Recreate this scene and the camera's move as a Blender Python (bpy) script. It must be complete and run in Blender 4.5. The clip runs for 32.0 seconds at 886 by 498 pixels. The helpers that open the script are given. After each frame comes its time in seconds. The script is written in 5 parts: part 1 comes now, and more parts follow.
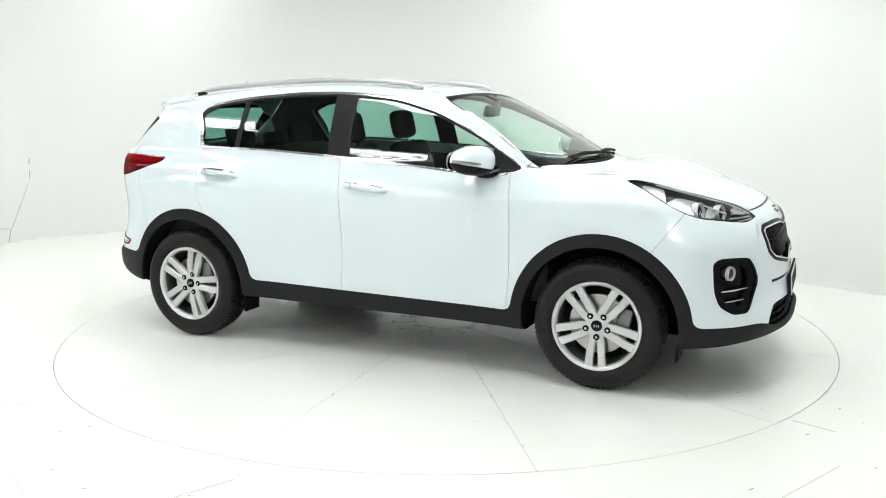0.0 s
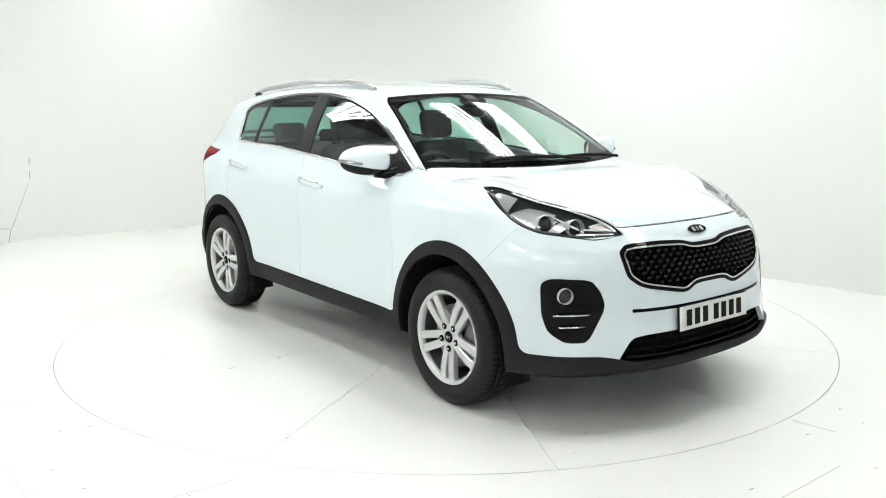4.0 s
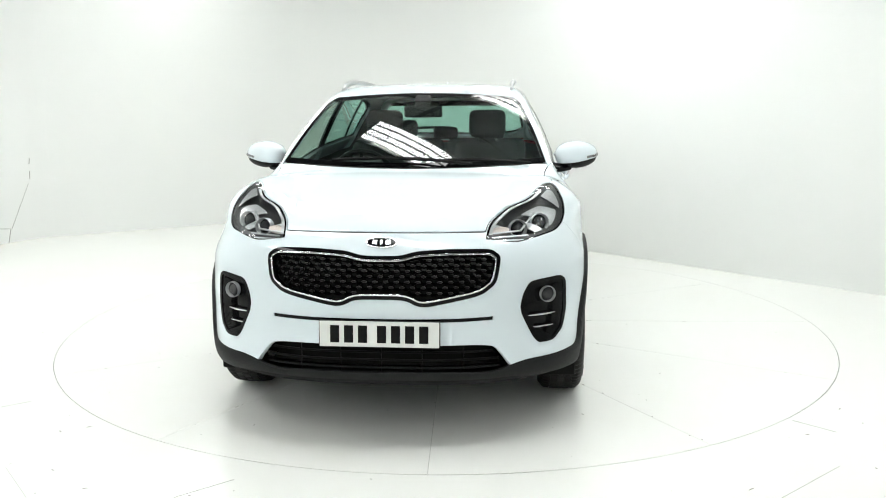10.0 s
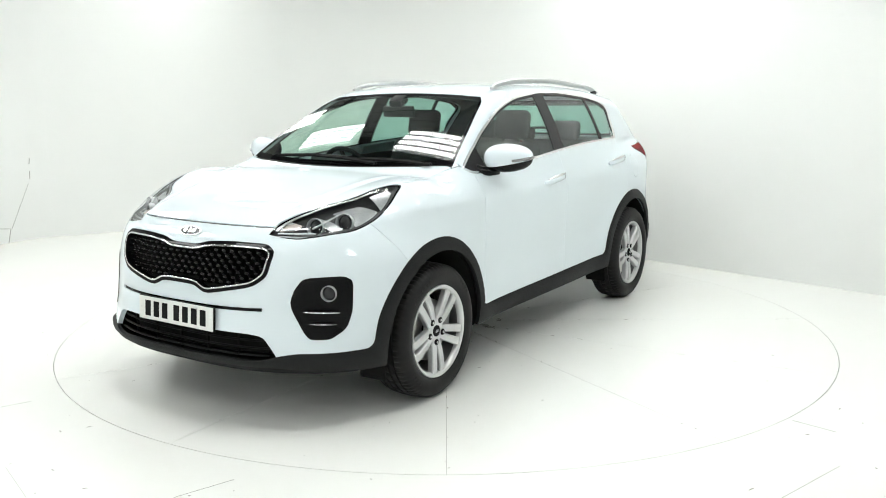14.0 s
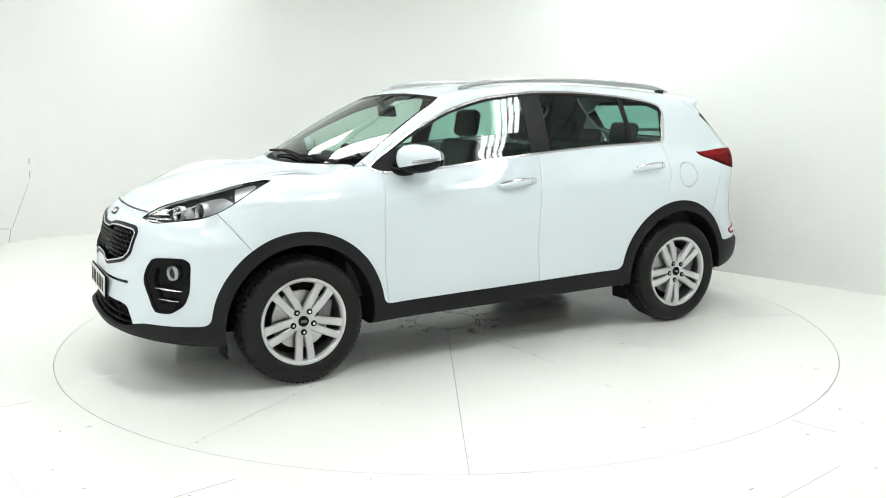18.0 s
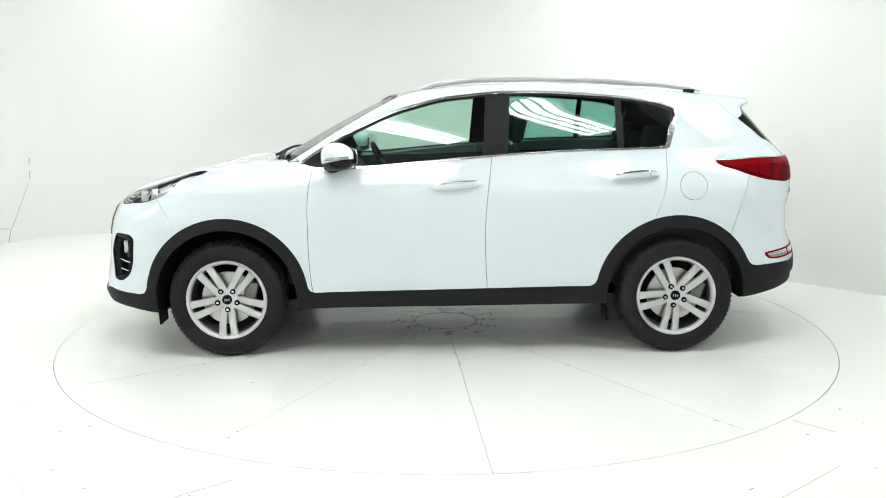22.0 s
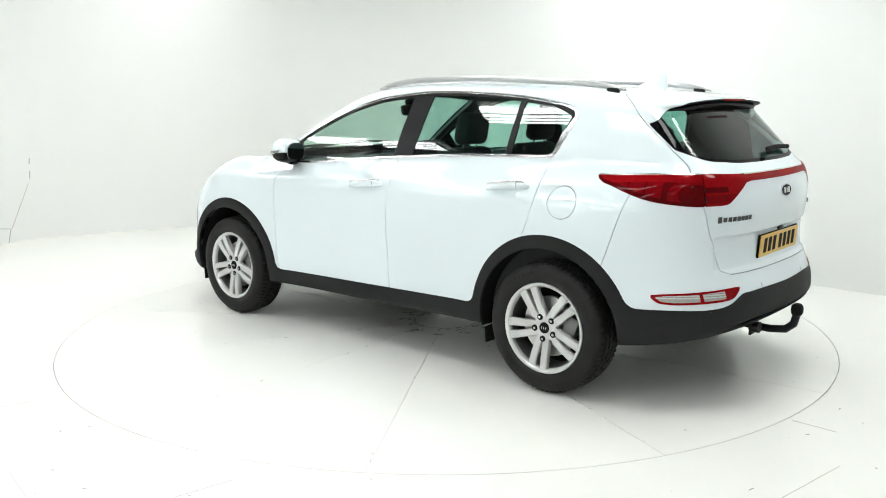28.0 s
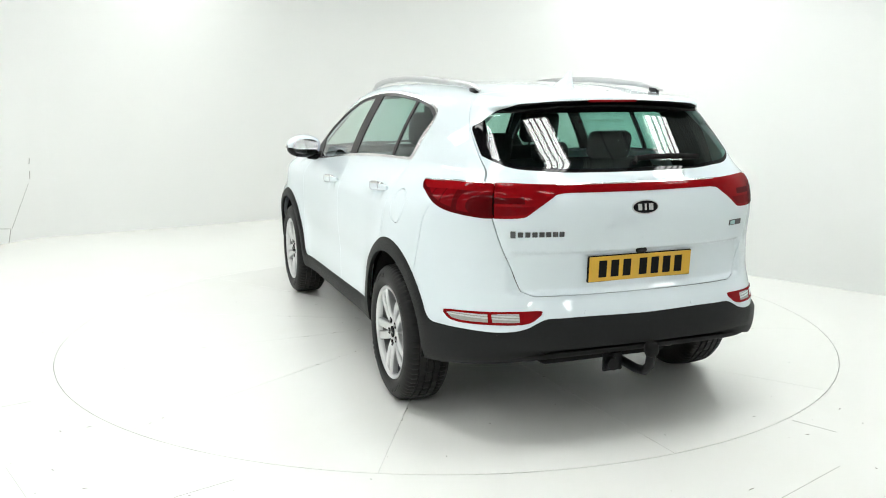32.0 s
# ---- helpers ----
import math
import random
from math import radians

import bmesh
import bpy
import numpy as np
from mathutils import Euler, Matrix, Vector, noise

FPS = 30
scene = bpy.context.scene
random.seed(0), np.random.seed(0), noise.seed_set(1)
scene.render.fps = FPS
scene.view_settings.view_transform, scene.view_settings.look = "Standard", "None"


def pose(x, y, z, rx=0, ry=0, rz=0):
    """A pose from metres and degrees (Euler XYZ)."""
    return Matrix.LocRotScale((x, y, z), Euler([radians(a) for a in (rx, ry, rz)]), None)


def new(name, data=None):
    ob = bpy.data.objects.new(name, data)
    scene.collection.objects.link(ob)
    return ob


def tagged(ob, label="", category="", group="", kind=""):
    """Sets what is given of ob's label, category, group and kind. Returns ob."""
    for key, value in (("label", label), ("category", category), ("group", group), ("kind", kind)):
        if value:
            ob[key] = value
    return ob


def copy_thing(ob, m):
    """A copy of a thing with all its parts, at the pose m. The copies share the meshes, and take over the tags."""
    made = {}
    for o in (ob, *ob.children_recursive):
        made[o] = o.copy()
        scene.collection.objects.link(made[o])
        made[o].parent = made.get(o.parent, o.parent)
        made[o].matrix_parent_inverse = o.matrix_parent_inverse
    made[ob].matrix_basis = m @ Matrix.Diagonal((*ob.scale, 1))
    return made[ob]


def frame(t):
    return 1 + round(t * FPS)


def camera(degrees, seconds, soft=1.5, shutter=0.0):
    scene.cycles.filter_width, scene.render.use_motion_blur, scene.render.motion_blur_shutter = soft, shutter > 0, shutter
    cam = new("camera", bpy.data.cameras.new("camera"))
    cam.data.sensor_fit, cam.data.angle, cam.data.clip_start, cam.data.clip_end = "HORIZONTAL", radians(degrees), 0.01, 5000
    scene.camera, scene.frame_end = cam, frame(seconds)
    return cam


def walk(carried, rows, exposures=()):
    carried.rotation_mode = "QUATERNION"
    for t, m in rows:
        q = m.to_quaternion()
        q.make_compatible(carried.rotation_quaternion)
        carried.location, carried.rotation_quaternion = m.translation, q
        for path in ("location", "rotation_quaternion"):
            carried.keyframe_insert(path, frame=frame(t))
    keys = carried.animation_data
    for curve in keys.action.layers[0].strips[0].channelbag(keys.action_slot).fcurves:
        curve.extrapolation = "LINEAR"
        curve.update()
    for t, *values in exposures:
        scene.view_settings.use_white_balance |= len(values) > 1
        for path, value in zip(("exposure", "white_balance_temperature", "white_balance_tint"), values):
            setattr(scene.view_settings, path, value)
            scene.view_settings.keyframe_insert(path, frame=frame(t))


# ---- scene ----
# A white crossover car turns on a flush turntable in a white photographic studio.
SECONDS = 32.0
cam = camera(54.5, SECONDS, soft=1.0)
EYE = pose(0, -5.79, 1.52, 90 - 9.98, 0.275, 0.115)
walk(cam, [(0, EYE), (SECONDS, EYE)])

# angle of the turntable about its axle, degrees, every two seconds
TURN = (-24.34, -38.12, -52.18, -66.37, -80.61, -94.8, -108.93, -122.97, -136.93, -150.83, -164.71, -178.6, -192.55, -206.59, -220.76, -235.07, -249.52)
CAR_X, CAR_Y = -0.0215, -0.103  # the car's middle, off the turntable's axle

world = bpy.data.worlds.new("world")
scene.world = world
world.use_nodes = True
world.node_tree.nodes["Background"].inputs["Color"].default_value = (0.9, 0.95, 1.0, 1)
world.node_tree.nodes["Background"].inputs["Strength"].default_value = 0.3
scene.view_settings.exposure = 0.0
TUBE_POWER = 18.7


# ---- materials ----
def material(name, colour, rough=0.5, metal=0.0, coat=0.0, spec=0.5, emit=0.0, grain=0.0, grain_scale=40.0, bump=0.0, bump_scale=200.0, stain=None, stain_scale=1.5, stain_mix=0.3):
    m = bpy.data.materials.new(name)
    m.use_nodes = True
    nt = m.node_tree
    b = nt.nodes["Principled BSDF"]
    b.inputs["Base Color"].default_value = (*colour, 1)
    b.inputs["Roughness"].default_value = rough
    b.inputs["Metallic"].default_value = metal
    b.inputs["Coat Weight"].default_value = coat
    b.inputs["Coat Roughness"].default_value = 0.02
    b.inputs["Specular IOR Level"].default_value = spec
    if emit:
        b.inputs["Emission Color"].default_value = (*colour, 1)
        b.inputs["Emission Strength"].default_value = emit
    coord = nt.nodes.new("ShaderNodeTexCoord")
    last = None
    if grain:
        n = nt.nodes.new("ShaderNodeTexNoise")
        n.inputs["Scale"].default_value = grain_scale
        n.inputs["Detail"].default_value = 6
        nt.links.new(coord.outputs["Object"], n.inputs["Vector"])
        mix = nt.nodes.new("ShaderNodeMix")
        mix.data_type = "RGBA"
        mix.inputs["A"].default_value = (*[c * (1 - grain) for c in colour], 1)
        mix.inputs["B"].default_value = (*[min(1, c * (1 + grain)) for c in colour], 1)
        nt.links.new(n.outputs["Fac"], mix.inputs["Factor"])
        last = mix.outputs["Result"]
    if stain:
        n = nt.nodes.new("ShaderNodeTexNoise")
        n.inputs["Scale"].default_value = stain_scale
        n.inputs["Detail"].default_value = 8
        n.inputs["Roughness"].default_value = 0.65
        nt.links.new(coord.outputs["Object"], n.inputs["Vector"])
        r = nt.nodes.new("ShaderNodeMapRange")
        r.inputs["From Min"].default_value, r.inputs["From Max"].default_value = 0.5, 0.75
        r.inputs["To Max"].default_value = stain_mix
        nt.links.new(n.outputs["Fac"], r.inputs["Value"])
        mix = nt.nodes.new("ShaderNodeMix")
        mix.data_type = "RGBA"
        nt.links.new(r.outputs["Result"], mix.inputs["Factor"])
        if last:
            nt.links.new(last, mix.inputs["A"])
        else:
            mix.inputs["A"].default_value = (*colour, 1)
        mix.inputs["B"].default_value = (*stain, 1)
        last = mix.outputs["Result"]
    if last:
        nt.links.new(last, b.inputs["Base Color"])
    if bump:
        n = nt.nodes.new("ShaderNodeTexNoise")
        n.inputs["Scale"].default_value = bump_scale
        n.inputs["Detail"].default_value = 4
        nt.links.new(coord.outputs["Object"], n.inputs["Vector"])
        bp = nt.nodes.new("ShaderNodeBump")
        bp.inputs["Strength"].default_value = bump
        bp.inputs["Distance"].default_value = 0.002
        nt.links.new(n.outputs["Fac"], bp.inputs["Height"])
        nt.links.new(bp.outputs["Normal"], b.inputs["Normal"])
    return m


def glass(name, tint, gloss=1.0, rough=0.0, power=4.5):
    """A thin tinted pane: it lets light straight through and mirrors by its angle."""
    m = bpy.data.materials.new(name)
    m.use_nodes = True
    nt = m.node_tree
    nt.nodes.remove(nt.nodes["Principled BSDF"])
    t = nt.nodes.new("ShaderNodeBsdfTransparent")
    t.inputs["Color"].default_value = (*tint, 1)
    g = nt.nodes.new("ShaderNodeBsdfGlossy")
    g.inputs["Roughness"].default_value = rough
    lw = nt.nodes.new("ShaderNodeLayerWeight")
    lw.inputs["Blend"].default_value = 0.5
    curve_ = nt.nodes.new("ShaderNodeMath")
    curve_.operation = "POWER"
    curve_.inputs[1].default_value = power
    nt.links.new(lw.outputs["Facing"], curve_.inputs[0])
    fr = nt.nodes.new("ShaderNodeMapRange")
    fr.inputs["To Min"].default_value = 0.05 * gloss
    nt.links.new(curve_.outputs["Value"], fr.inputs["Value"])
    mix = nt.nodes.new("ShaderNodeMixShader")
    nt.links.new(fr.outputs["Result"], mix.inputs["Fac"])
    nt.links.new(t.outputs["BSDF"], mix.inputs[1])
    nt.links.new(g.outputs["BSDF"], mix.inputs[2])
    nt.links.new(mix.outputs["Shader"], nt.nodes["Material Output"].inputs["Surface"])
    return m


WHITE_PAINT = material("white_paint", (0.685, 0.755, 0.79), 0.5, coat=1.0, spec=0.0, grain=0.01, grain_scale=3)
CLADDING = material("grey_plastic", (0.0105, 0.0113, 0.0113), 0.6, spec=0.22, grain=0.15, grain_scale=60, bump=0.25, bump_scale=700)
GLOSS_BLACK = material("gloss_black", (0.004, 0.004, 0.0045), 0.3, spec=0.0, coat=0.35)
SATIN_BLACK = material("satin_black", (0.012, 0.012, 0.013), 0.4, spec=0.15, grain=0.1)
MATT_BLACK = material("matt_black", (0.0055, 0.0055, 0.0055), 0.7, spec=0.15, grain=0.2)
UNDERBODY = material("underbody", (0.008, 0.008, 0.008), 0.85, spec=0.2, grain=0.3, grain_scale=15)
CHROME = material("chrome", (0.72, 0.72, 0.725), 0.18, metal=0.95)
DARK_CHROME = material("dark_chrome", (0.10, 0.10, 0.105), 0.2, metal=1.0)
STUD_BLACK = material("grille_stud", (0.011, 0.011, 0.0115), 0.38, spec=0.3)
MIRROR = material("mirror", (0.72, 0.73, 0.74), 0.01, metal=1.0)
LAMP_EYE = material("projector_glass", (0.03, 0.03, 0.032), 0.05, spec=0.4)
NET_BLACK = material("grille_black", (0.005, 0.005, 0.0055), 0.22, spec=0.3)
SATIN_METAL = material("satin_aluminium", (0.47, 0.475, 0.475), 0.34, metal=0.8, grain=0.03)
ALLOY = material("silver_alloy", (0.56, 0.565, 0.565), 0.3, metal=0.5, coat=0.4, grain=0.03, grain_scale=25)
# dark dusty alloy; on the wheel barrel its darkness stands in for shade
DARK_SHADED_ALLOY = material("dark_shaded_alloy", (0.2, 0.2, 0.2), 0.4, metal=0.8, grain=0.1, stain=(0.1, 0.09, 0.08), stain_scale=9)
STEEL = material("disc_steel", (0.5, 0.5, 0.49), 0.3, metal=1.0, grain=0.12, grain_scale=90)
RUBBER = material("tyre_rubber", (0.0085, 0.0084, 0.0083), 0.55, spec=0.25, grain=0.25, grain_scale=30, bump=0.3, bump_scale=120, stain=(0.026, 0.023, 0.018), stain_scale=7, stain_mix=0.3)
RED_LENS = material("red_lens", (0.205, 0.003, 0.005), 0.3, spec=0.0, coat=0.3, grain=0.3, grain_scale=7)
RED_CELL = material("red_cell", (0.14, 0.002, 0.004), 0.3, spec=0.0, coat=0.14, grain=0.3, grain_scale=30, bump=0.3, bump_scale=160)
DARK_RED = material("dark_red_lens", (0.075, 0.002, 0.003), 0.3, spec=0.0, coat=0.14, grain=0.3, grain_scale=9)
CLEAR_LENS = glass("clear_lens", (0.95, 0.96, 0.96), 0.25, power=6.0)
SILVER = material("lamp_silver", (0.46, 0.47, 0.48), 0.3, metal=0.75, grain=0.2, grain_scale=90)
WHITE_LENS = material("ribbed_clear_lens", (0.44, 0.42, 0.40), 0.2, coat=1.0, metal=0.3, grain=0.25, grain_scale=80)
# pale colour painted in for gleaming chrome and a mirrored tube in the lamps
PALE_GLEAM = material("pale_lamp_gleam", (0.6, 0.62, 0.63), 0.25, metal=0.3, grain=0.05, grain_scale=60)
INDICATOR_LENS = material("indicator_lens", (0.36, 0.36, 0.37), 0.2, metal=0.7, grain=0.3, grain_scale=120)
AMBER_LENS = material("amber_lens", (0.6, 0.52, 0.48), 0.25, coat=1.0, grain=0.2, grain_scale=120)
LAMP_BOWL = material("lamp_bowl", (0.042, 0.043, 0.044), 0.3, spec=0.4)
WINDSCREEN_GLASS = glass("windscreen_glass", (0.76, 0.89, 0.83), 1.6, power=6.0)
FRONT_GLASS = glass("front_door_glass", (0.72, 0.9, 0.82), 1.7)
REAR_GLASS = glass("rear_privacy_glass", (0.42, 0.68, 0.61), 1.5)
BACK_GLASS = glass("rear_window_glass", (0.38, 0.62, 0.55), 1.3, power=6.0)
TRIM_GREY = material("cabin_trim", (0.035, 0.036, 0.037), 0.65, grain=0.15, grain_scale=50, bump=0.2, bump_scale=500)
HEADLINING = material("headlining", (0.42, 0.42, 0.4), 0.9, grain=0.05)
SEAT_CLOTH = material("seat_cloth", (0.03, 0.031, 0.033), 0.85, grain=0.25, grain_scale=120, bump=0.4, bump_scale=400)
PLATE_WHITE = material("white_plate", (0.72, 0.73, 0.7), 0.35, coat=0.5, grain=0.02)
PLATE_YELLOW = material("yellow_plate", (0.62, 0.36, 0.02), 0.35, coat=0.5, grain=0.02)
FLOOR_PAINT = material("floor_paint", (0.81, 0.815, 0.785), 0.24, spec=0.4, grain=0.012, grain_scale=2.2, stain=(0.77, 0.765, 0.7), stain_scale=0.9, stain_mix=0.4, bump=0.12, bump_scale=14)
TABLE_PAINT = material("turntable_paint", (0.815, 0.82, 0.79), 0.22, spec=0.4, grain=0.012, grain_scale=2.6, stain=(0.76, 0.76, 0.7), stain_scale=1.3, stain_mix=0.35, bump=0.12, bump_scale=12)
WALL_PAINT = material("wall_paint", (0.77, 0.78, 0.765), 0.75, grain=0.01, grain_scale=1.2, stain=(0.79, 0.79, 0.76), stain_scale=0.6, stain_mix=0.3)
SEAM_DIRT = material("seam_dirt", (0.3, 0.3, 0.27), 0.9, grain=0.4, grain_scale=30)
DARK_ROOF = material("dark_roof", (0.07, 0.07, 0.07), 0.8, grain=0.2)
CEILING_SHEET = material("ceiling_sheet", (0.55, 0.56, 0.56), 0.7, grain=0.15, grain_scale=3)
LIGHT_BODY = material("light_housing", (0.75, 0.76, 0.76), 0.4)
TUBE_GLOW = material("tube_glow", (0.975, 1.0, 0.98), 0.4, emit=TUBE_POWER)
BADGE_BLACK = material("badge_black", (0.008, 0.008, 0.009), 0.3, spec=0.0, coat=0.25)
STICKER = material("window_sticker", (0.25, 0.4, 0.4), 0.5)


# ---- making meshes ----
def mesh_object(name, verts, faces, mat, parent=None, label="", normals=None, smooth=True):
    me = bpy.data.meshes.new(name)
    me.from_pydata([tuple(v) for v in verts], [], [tuple(f) for f in faces])
    me.materials.append(mat)
    if smooth:
        me.shade_smooth()
    if normals is not None:
        me.normals_split_custom_set_from_vertices([tuple(n) for n in normals])
    me.update()
    ob = new(name, me)
    ob.parent = parent
    if label:
        ob["label"] = label
    return ob


def part(name, bm, mat, parent=None, label="", smooth=True):
    """Links a bmesh as one mesh object under a thing or a part."""
    me = bpy.data.meshes.new(name)
    bmesh.ops.recalc_face_normals(bm, faces=bm.faces[:])
    bm.to_mesh(me)
    bm.free()
    me.materials.append(mat)
    if smooth:
        me.shade_smooth()
        me.set_sharp_from_angle(angle=radians(38))
    ob = new(name, me)
    ob.parent = parent
    if label:
        ob["label"] = label
    return ob


def box(bm, size, m=Matrix(), bevel=0.0, seg=2):
    r = bmesh.ops.create_cube(bm, size=1, matrix=m @ Matrix.Diagonal((*size, 1)))
    if bevel:
        es = {e for v in r["verts"] for e in v.link_edges}
        bmesh.ops.bevel(bm, geom=list(es), offset=bevel, segments=seg, affect="EDGES", profile=0.5)


def rod(bm, a, b, r, r2=None, seg=12):
    a, b = Vector(a), Vector(b)
    m = Matrix.Translation((a + b) / 2) @ (b - a).to_track_quat("Z", "Y").to_matrix().to_4x4()
    bmesh.ops.create_cone(bm, cap_ends=True, segments=seg, radius1=r, radius2=r if r2 is None else r2, depth=(b - a).length, matrix=m)


def tube(bm, pts, r, seg=8, closed=False, squash=1.0):
    """A round bar along points; squash flattens it in z."""
    pts = [Vector(p) for p in pts]
    n = len(pts)
    rings = []
    for i, p in enumerate(pts):
        d = (pts[(i + 1) % n] - pts[i - 1]) if closed else (pts[min(i + 1, n - 1)] - pts[max(i - 1, 0)])
        d.normalize()
        up = Vector((0, 0, 1)) if abs(d.z) < 0.95 else Vector((1, 0, 0))
        s = d.cross(up).normalized()
        u = s.cross(d)
        rr = r(i / (n - 1)) if callable(r) else r
        rings.append([bm.verts.new(p + s * rr * math.cos(a) + u * rr * squash * math.sin(a)) for a in [2 * math.pi * k / seg for k in range(seg)]])
    for i in range(n if closed else n - 1):
        a, b = rings[i], rings[(i + 1) % n]
        for k in range(seg):
            bm.faces.new((a[k], a[(k + 1) % seg], b[(k + 1) % seg], b[k]))
    if not closed:
        bm.faces.new(rings[0][::-1])
        bm.faces.new(rings[-1])


def lathe(bm, profile, seg=64, closed=False):
    """Turns (radius, y) points about the y axis."""
    rings = []
    for r, y in profile:
        rings.append([bm.verts.new((r * math.cos(2 * math.pi * k / seg), y, r * math.sin(2 * math.pi * k / seg))) for k in range(seg)])
    n = len(rings)
    for i in range(n if closed else n - 1):
        a, b = rings[i], rings[(i + 1) % n]
        for k in range(seg):
            bm.faces.new((a[k], a[(k + 1) % seg], b[(k + 1) % seg], b[k]))


def prism(bm, outline, depth, place):
    """A plate with that outline; place turns (u, v, w) into a point, w from 0 to depth."""
    a = [bm.verts.new(place(u, v, 0)) for u, v in outline]
    b = [bm.verts.new(place(u, v, depth)) for u, v in outline]
    bm.faces.new(a)
    bm.faces.new(b[::-1])
    n = len(a)
    for i in range(n):
        bm.faces.new((a[i], b[i], b[(i + 1) % n], a[(i + 1) % n]))


# ---- the room ----
def room():
    # plan of the walls, the two that the camera sees meet in a rounded corner
    plan = []
    cx, cy, r = -1.33, 5.58, 1.1
    d1, d2 = Vector((-0.856, -0.517)), Vector((0.692, -0.722))
    half = math.acos(max(-1, min(1, d1.dot(d2)))) / 2
    mid = (d1 + d2).normalized()
    centre = Vector((cx, cy)) + mid * (r / math.sin(half))
    t = r / math.tan(half)
    a0 = Vector((cx, cy)) + d1 * t - centre
    a1 = Vector((cx, cy)) + d2 * t - centre
    s, e = math.atan2(a0.y, a0.x), math.atan2(a1.y, a1.x)
    if s < e:
        s += 2 * math.pi
    arc = [centre + Vector((math.cos(s + (e - s) * k / 16), math.sin(s + (e - s) * k / 16))) * r for k in range(17)]
    left = [Vector((-8.2, -9.5)), Vector((-8.2, -1.2)), Vector((-4.72, 3.3))]
    bend = Vector((-4.52, 3.68))
    right = [Vector((6.9, -3.0)), Vector((6.9, -9.5))]
    height = 4.3

    def wall(name, pts, label):
        bm = bmesh.new()
        outer = []
        for i, p in enumerate(pts):
            d = (pts[min(i + 1, len(pts) - 1)] - pts[max(i - 1, 0)]).normalized()
            outer.append(p + Vector((-d.y, d.x)) * 0.15)
        for i in range(len(pts) - 1):
            q = [(pts[i], 0), (pts[i + 1], 0), (outer[i + 1], 0), (outer[i], 0)]
            lo = [bm.verts.new((v.x, v.y, 0)) for v, _ in q]
            hi = [bm.verts.new((v.x, v.y, height)) for v, _ in q]
            bm.faces.new((lo[0], lo[1], hi[1], hi[0]))
            bm.faces.new((lo[2], lo[3], hi[3], hi[2]))
            bm.faces.new(hi)
        bmesh.ops.remove_doubles(bm, verts=bm.verts[:], dist=0.0005)
        ob = part(name, bm, WALL_PAINT)
        return tagged(ob, label, "wall", kind="structure")

    along_a, along_b = (left[2] - bend).normalized() * 0.16, Vector((0.856, 0.517)) * 0.16
    fillet = [(bend + along_a * (1 - u)) * (1 - u) + (bend + along_b * u) * u for u in [k / 8 for k in range(9)]]
    wall("wall_left", [left[1], left[2]] + fillet, "white-painted studio wall panel with a hairline joint")
    wall("wall_back", fillet[-1:] + arc + right[:1], "seamless white studio wall with a rounded corner")
    wall("wall_right", right[:2], "plain white-painted studio wall")
    wall("wall_front", [right[1], left[0]], "plain white-painted studio wall")
    wall("wall_far_left", left[:2], "plain white-painted studio wall")
    # hairline crack along the bend and a small flush hatch at the foot of the wall
    for (x0, y0, z0), (x1, y1, z1), w in CRACKS:
        bm = bmesh.new()
        a, b = Vector((x0 + 0.014, y0 - 0.014, z0)), Vector((x1 + 0.014, y1 - 0.014, z1))
        box(bm, (w, w, (b - a).length), Matrix.Translation((a + b) / 2) @ (b - a).to_track_quat("Z", "Y").to_matrix().to_4x4())
        tagged(part("wall_crack", bm, SEAM_DIRT, smooth=False), "hairline crack in the white wall", "crack", kind="structure")
    # floor with a round opening for the turntable
    bm = bmesh.new()
    seg = 180
    inner = [bm.verts.new((2.4868 * math.cos(2 * math.pi * k / seg), 2.4868 * math.sin(2 * math.pi * k / seg), 0)) for k in range(seg)]
    deep = [bm.verts.new((v.co.x, v.co.y, -0.08)) for v in inner]

    def rim(k):
        a = 2 * math.pi * k / seg
        c, s_ = math.cos(a), math.sin(a)
        return min(9.6 / abs(c) if abs(c) > 1e-6 else 1e9, 9.8 / abs(s_) if abs(s_) > 1e-6 else 1e9)

    outer = [bm.verts.new((rim(k) * math.cos(2 * math.pi * k / seg), rim(k) * math.sin(2 * math.pi * k / seg), 0)) for k in range(seg)]
    for k in range(seg):
        j = (k + 1) % seg
        bm.faces.new((inner[k], outer[k], outer[j], inner[j]))
        bm.faces.new((deep[k], inner[k], inner[j], deep[j]))
    bm.faces.new(deep[::-1])
    tagged(part("floor", bm, FLOOR_PAINT, smooth=False), "worn glossy white-painted studio floor", "floor", kind="structure")
    # ceiling: pale sheets over the back of the studio, a dark open roof over the rest; both run with the back wall
    def across(s_, u, z):
        return ((s_ + u) * 0.70711, (s_ - u) * 0.70711, z)

    def roof(name, s0, s1, step, mat, label):
        bm = bmesh.new()
        n = int((s1 - s0) / step)
        rows = []
        for i in range(n + 1):
            z = height - 0.1 + (0.03 if i % 4 in (1, 2) else 0)
            rows.append([bm.verts.new(across(s0 + i * step, u, z)) for u in (-13, 13)])
        for a, b in zip(rows, rows[1:]):
            bm.faces.new((a[0], a[1], b[1], b[0]))
        tagged(part(name, bm, mat, smooth=False), label, "ceiling", kind="structure")

    roof("ceiling_back", 0.08, 8.08, 0.1, CEILING_SHEET, "pale ribbed sheet-metal ceiling")
    roof("ceiling_front", -14, 0.08, 0.22, DARK_ROOF, "dark ribbed roof over the studio")
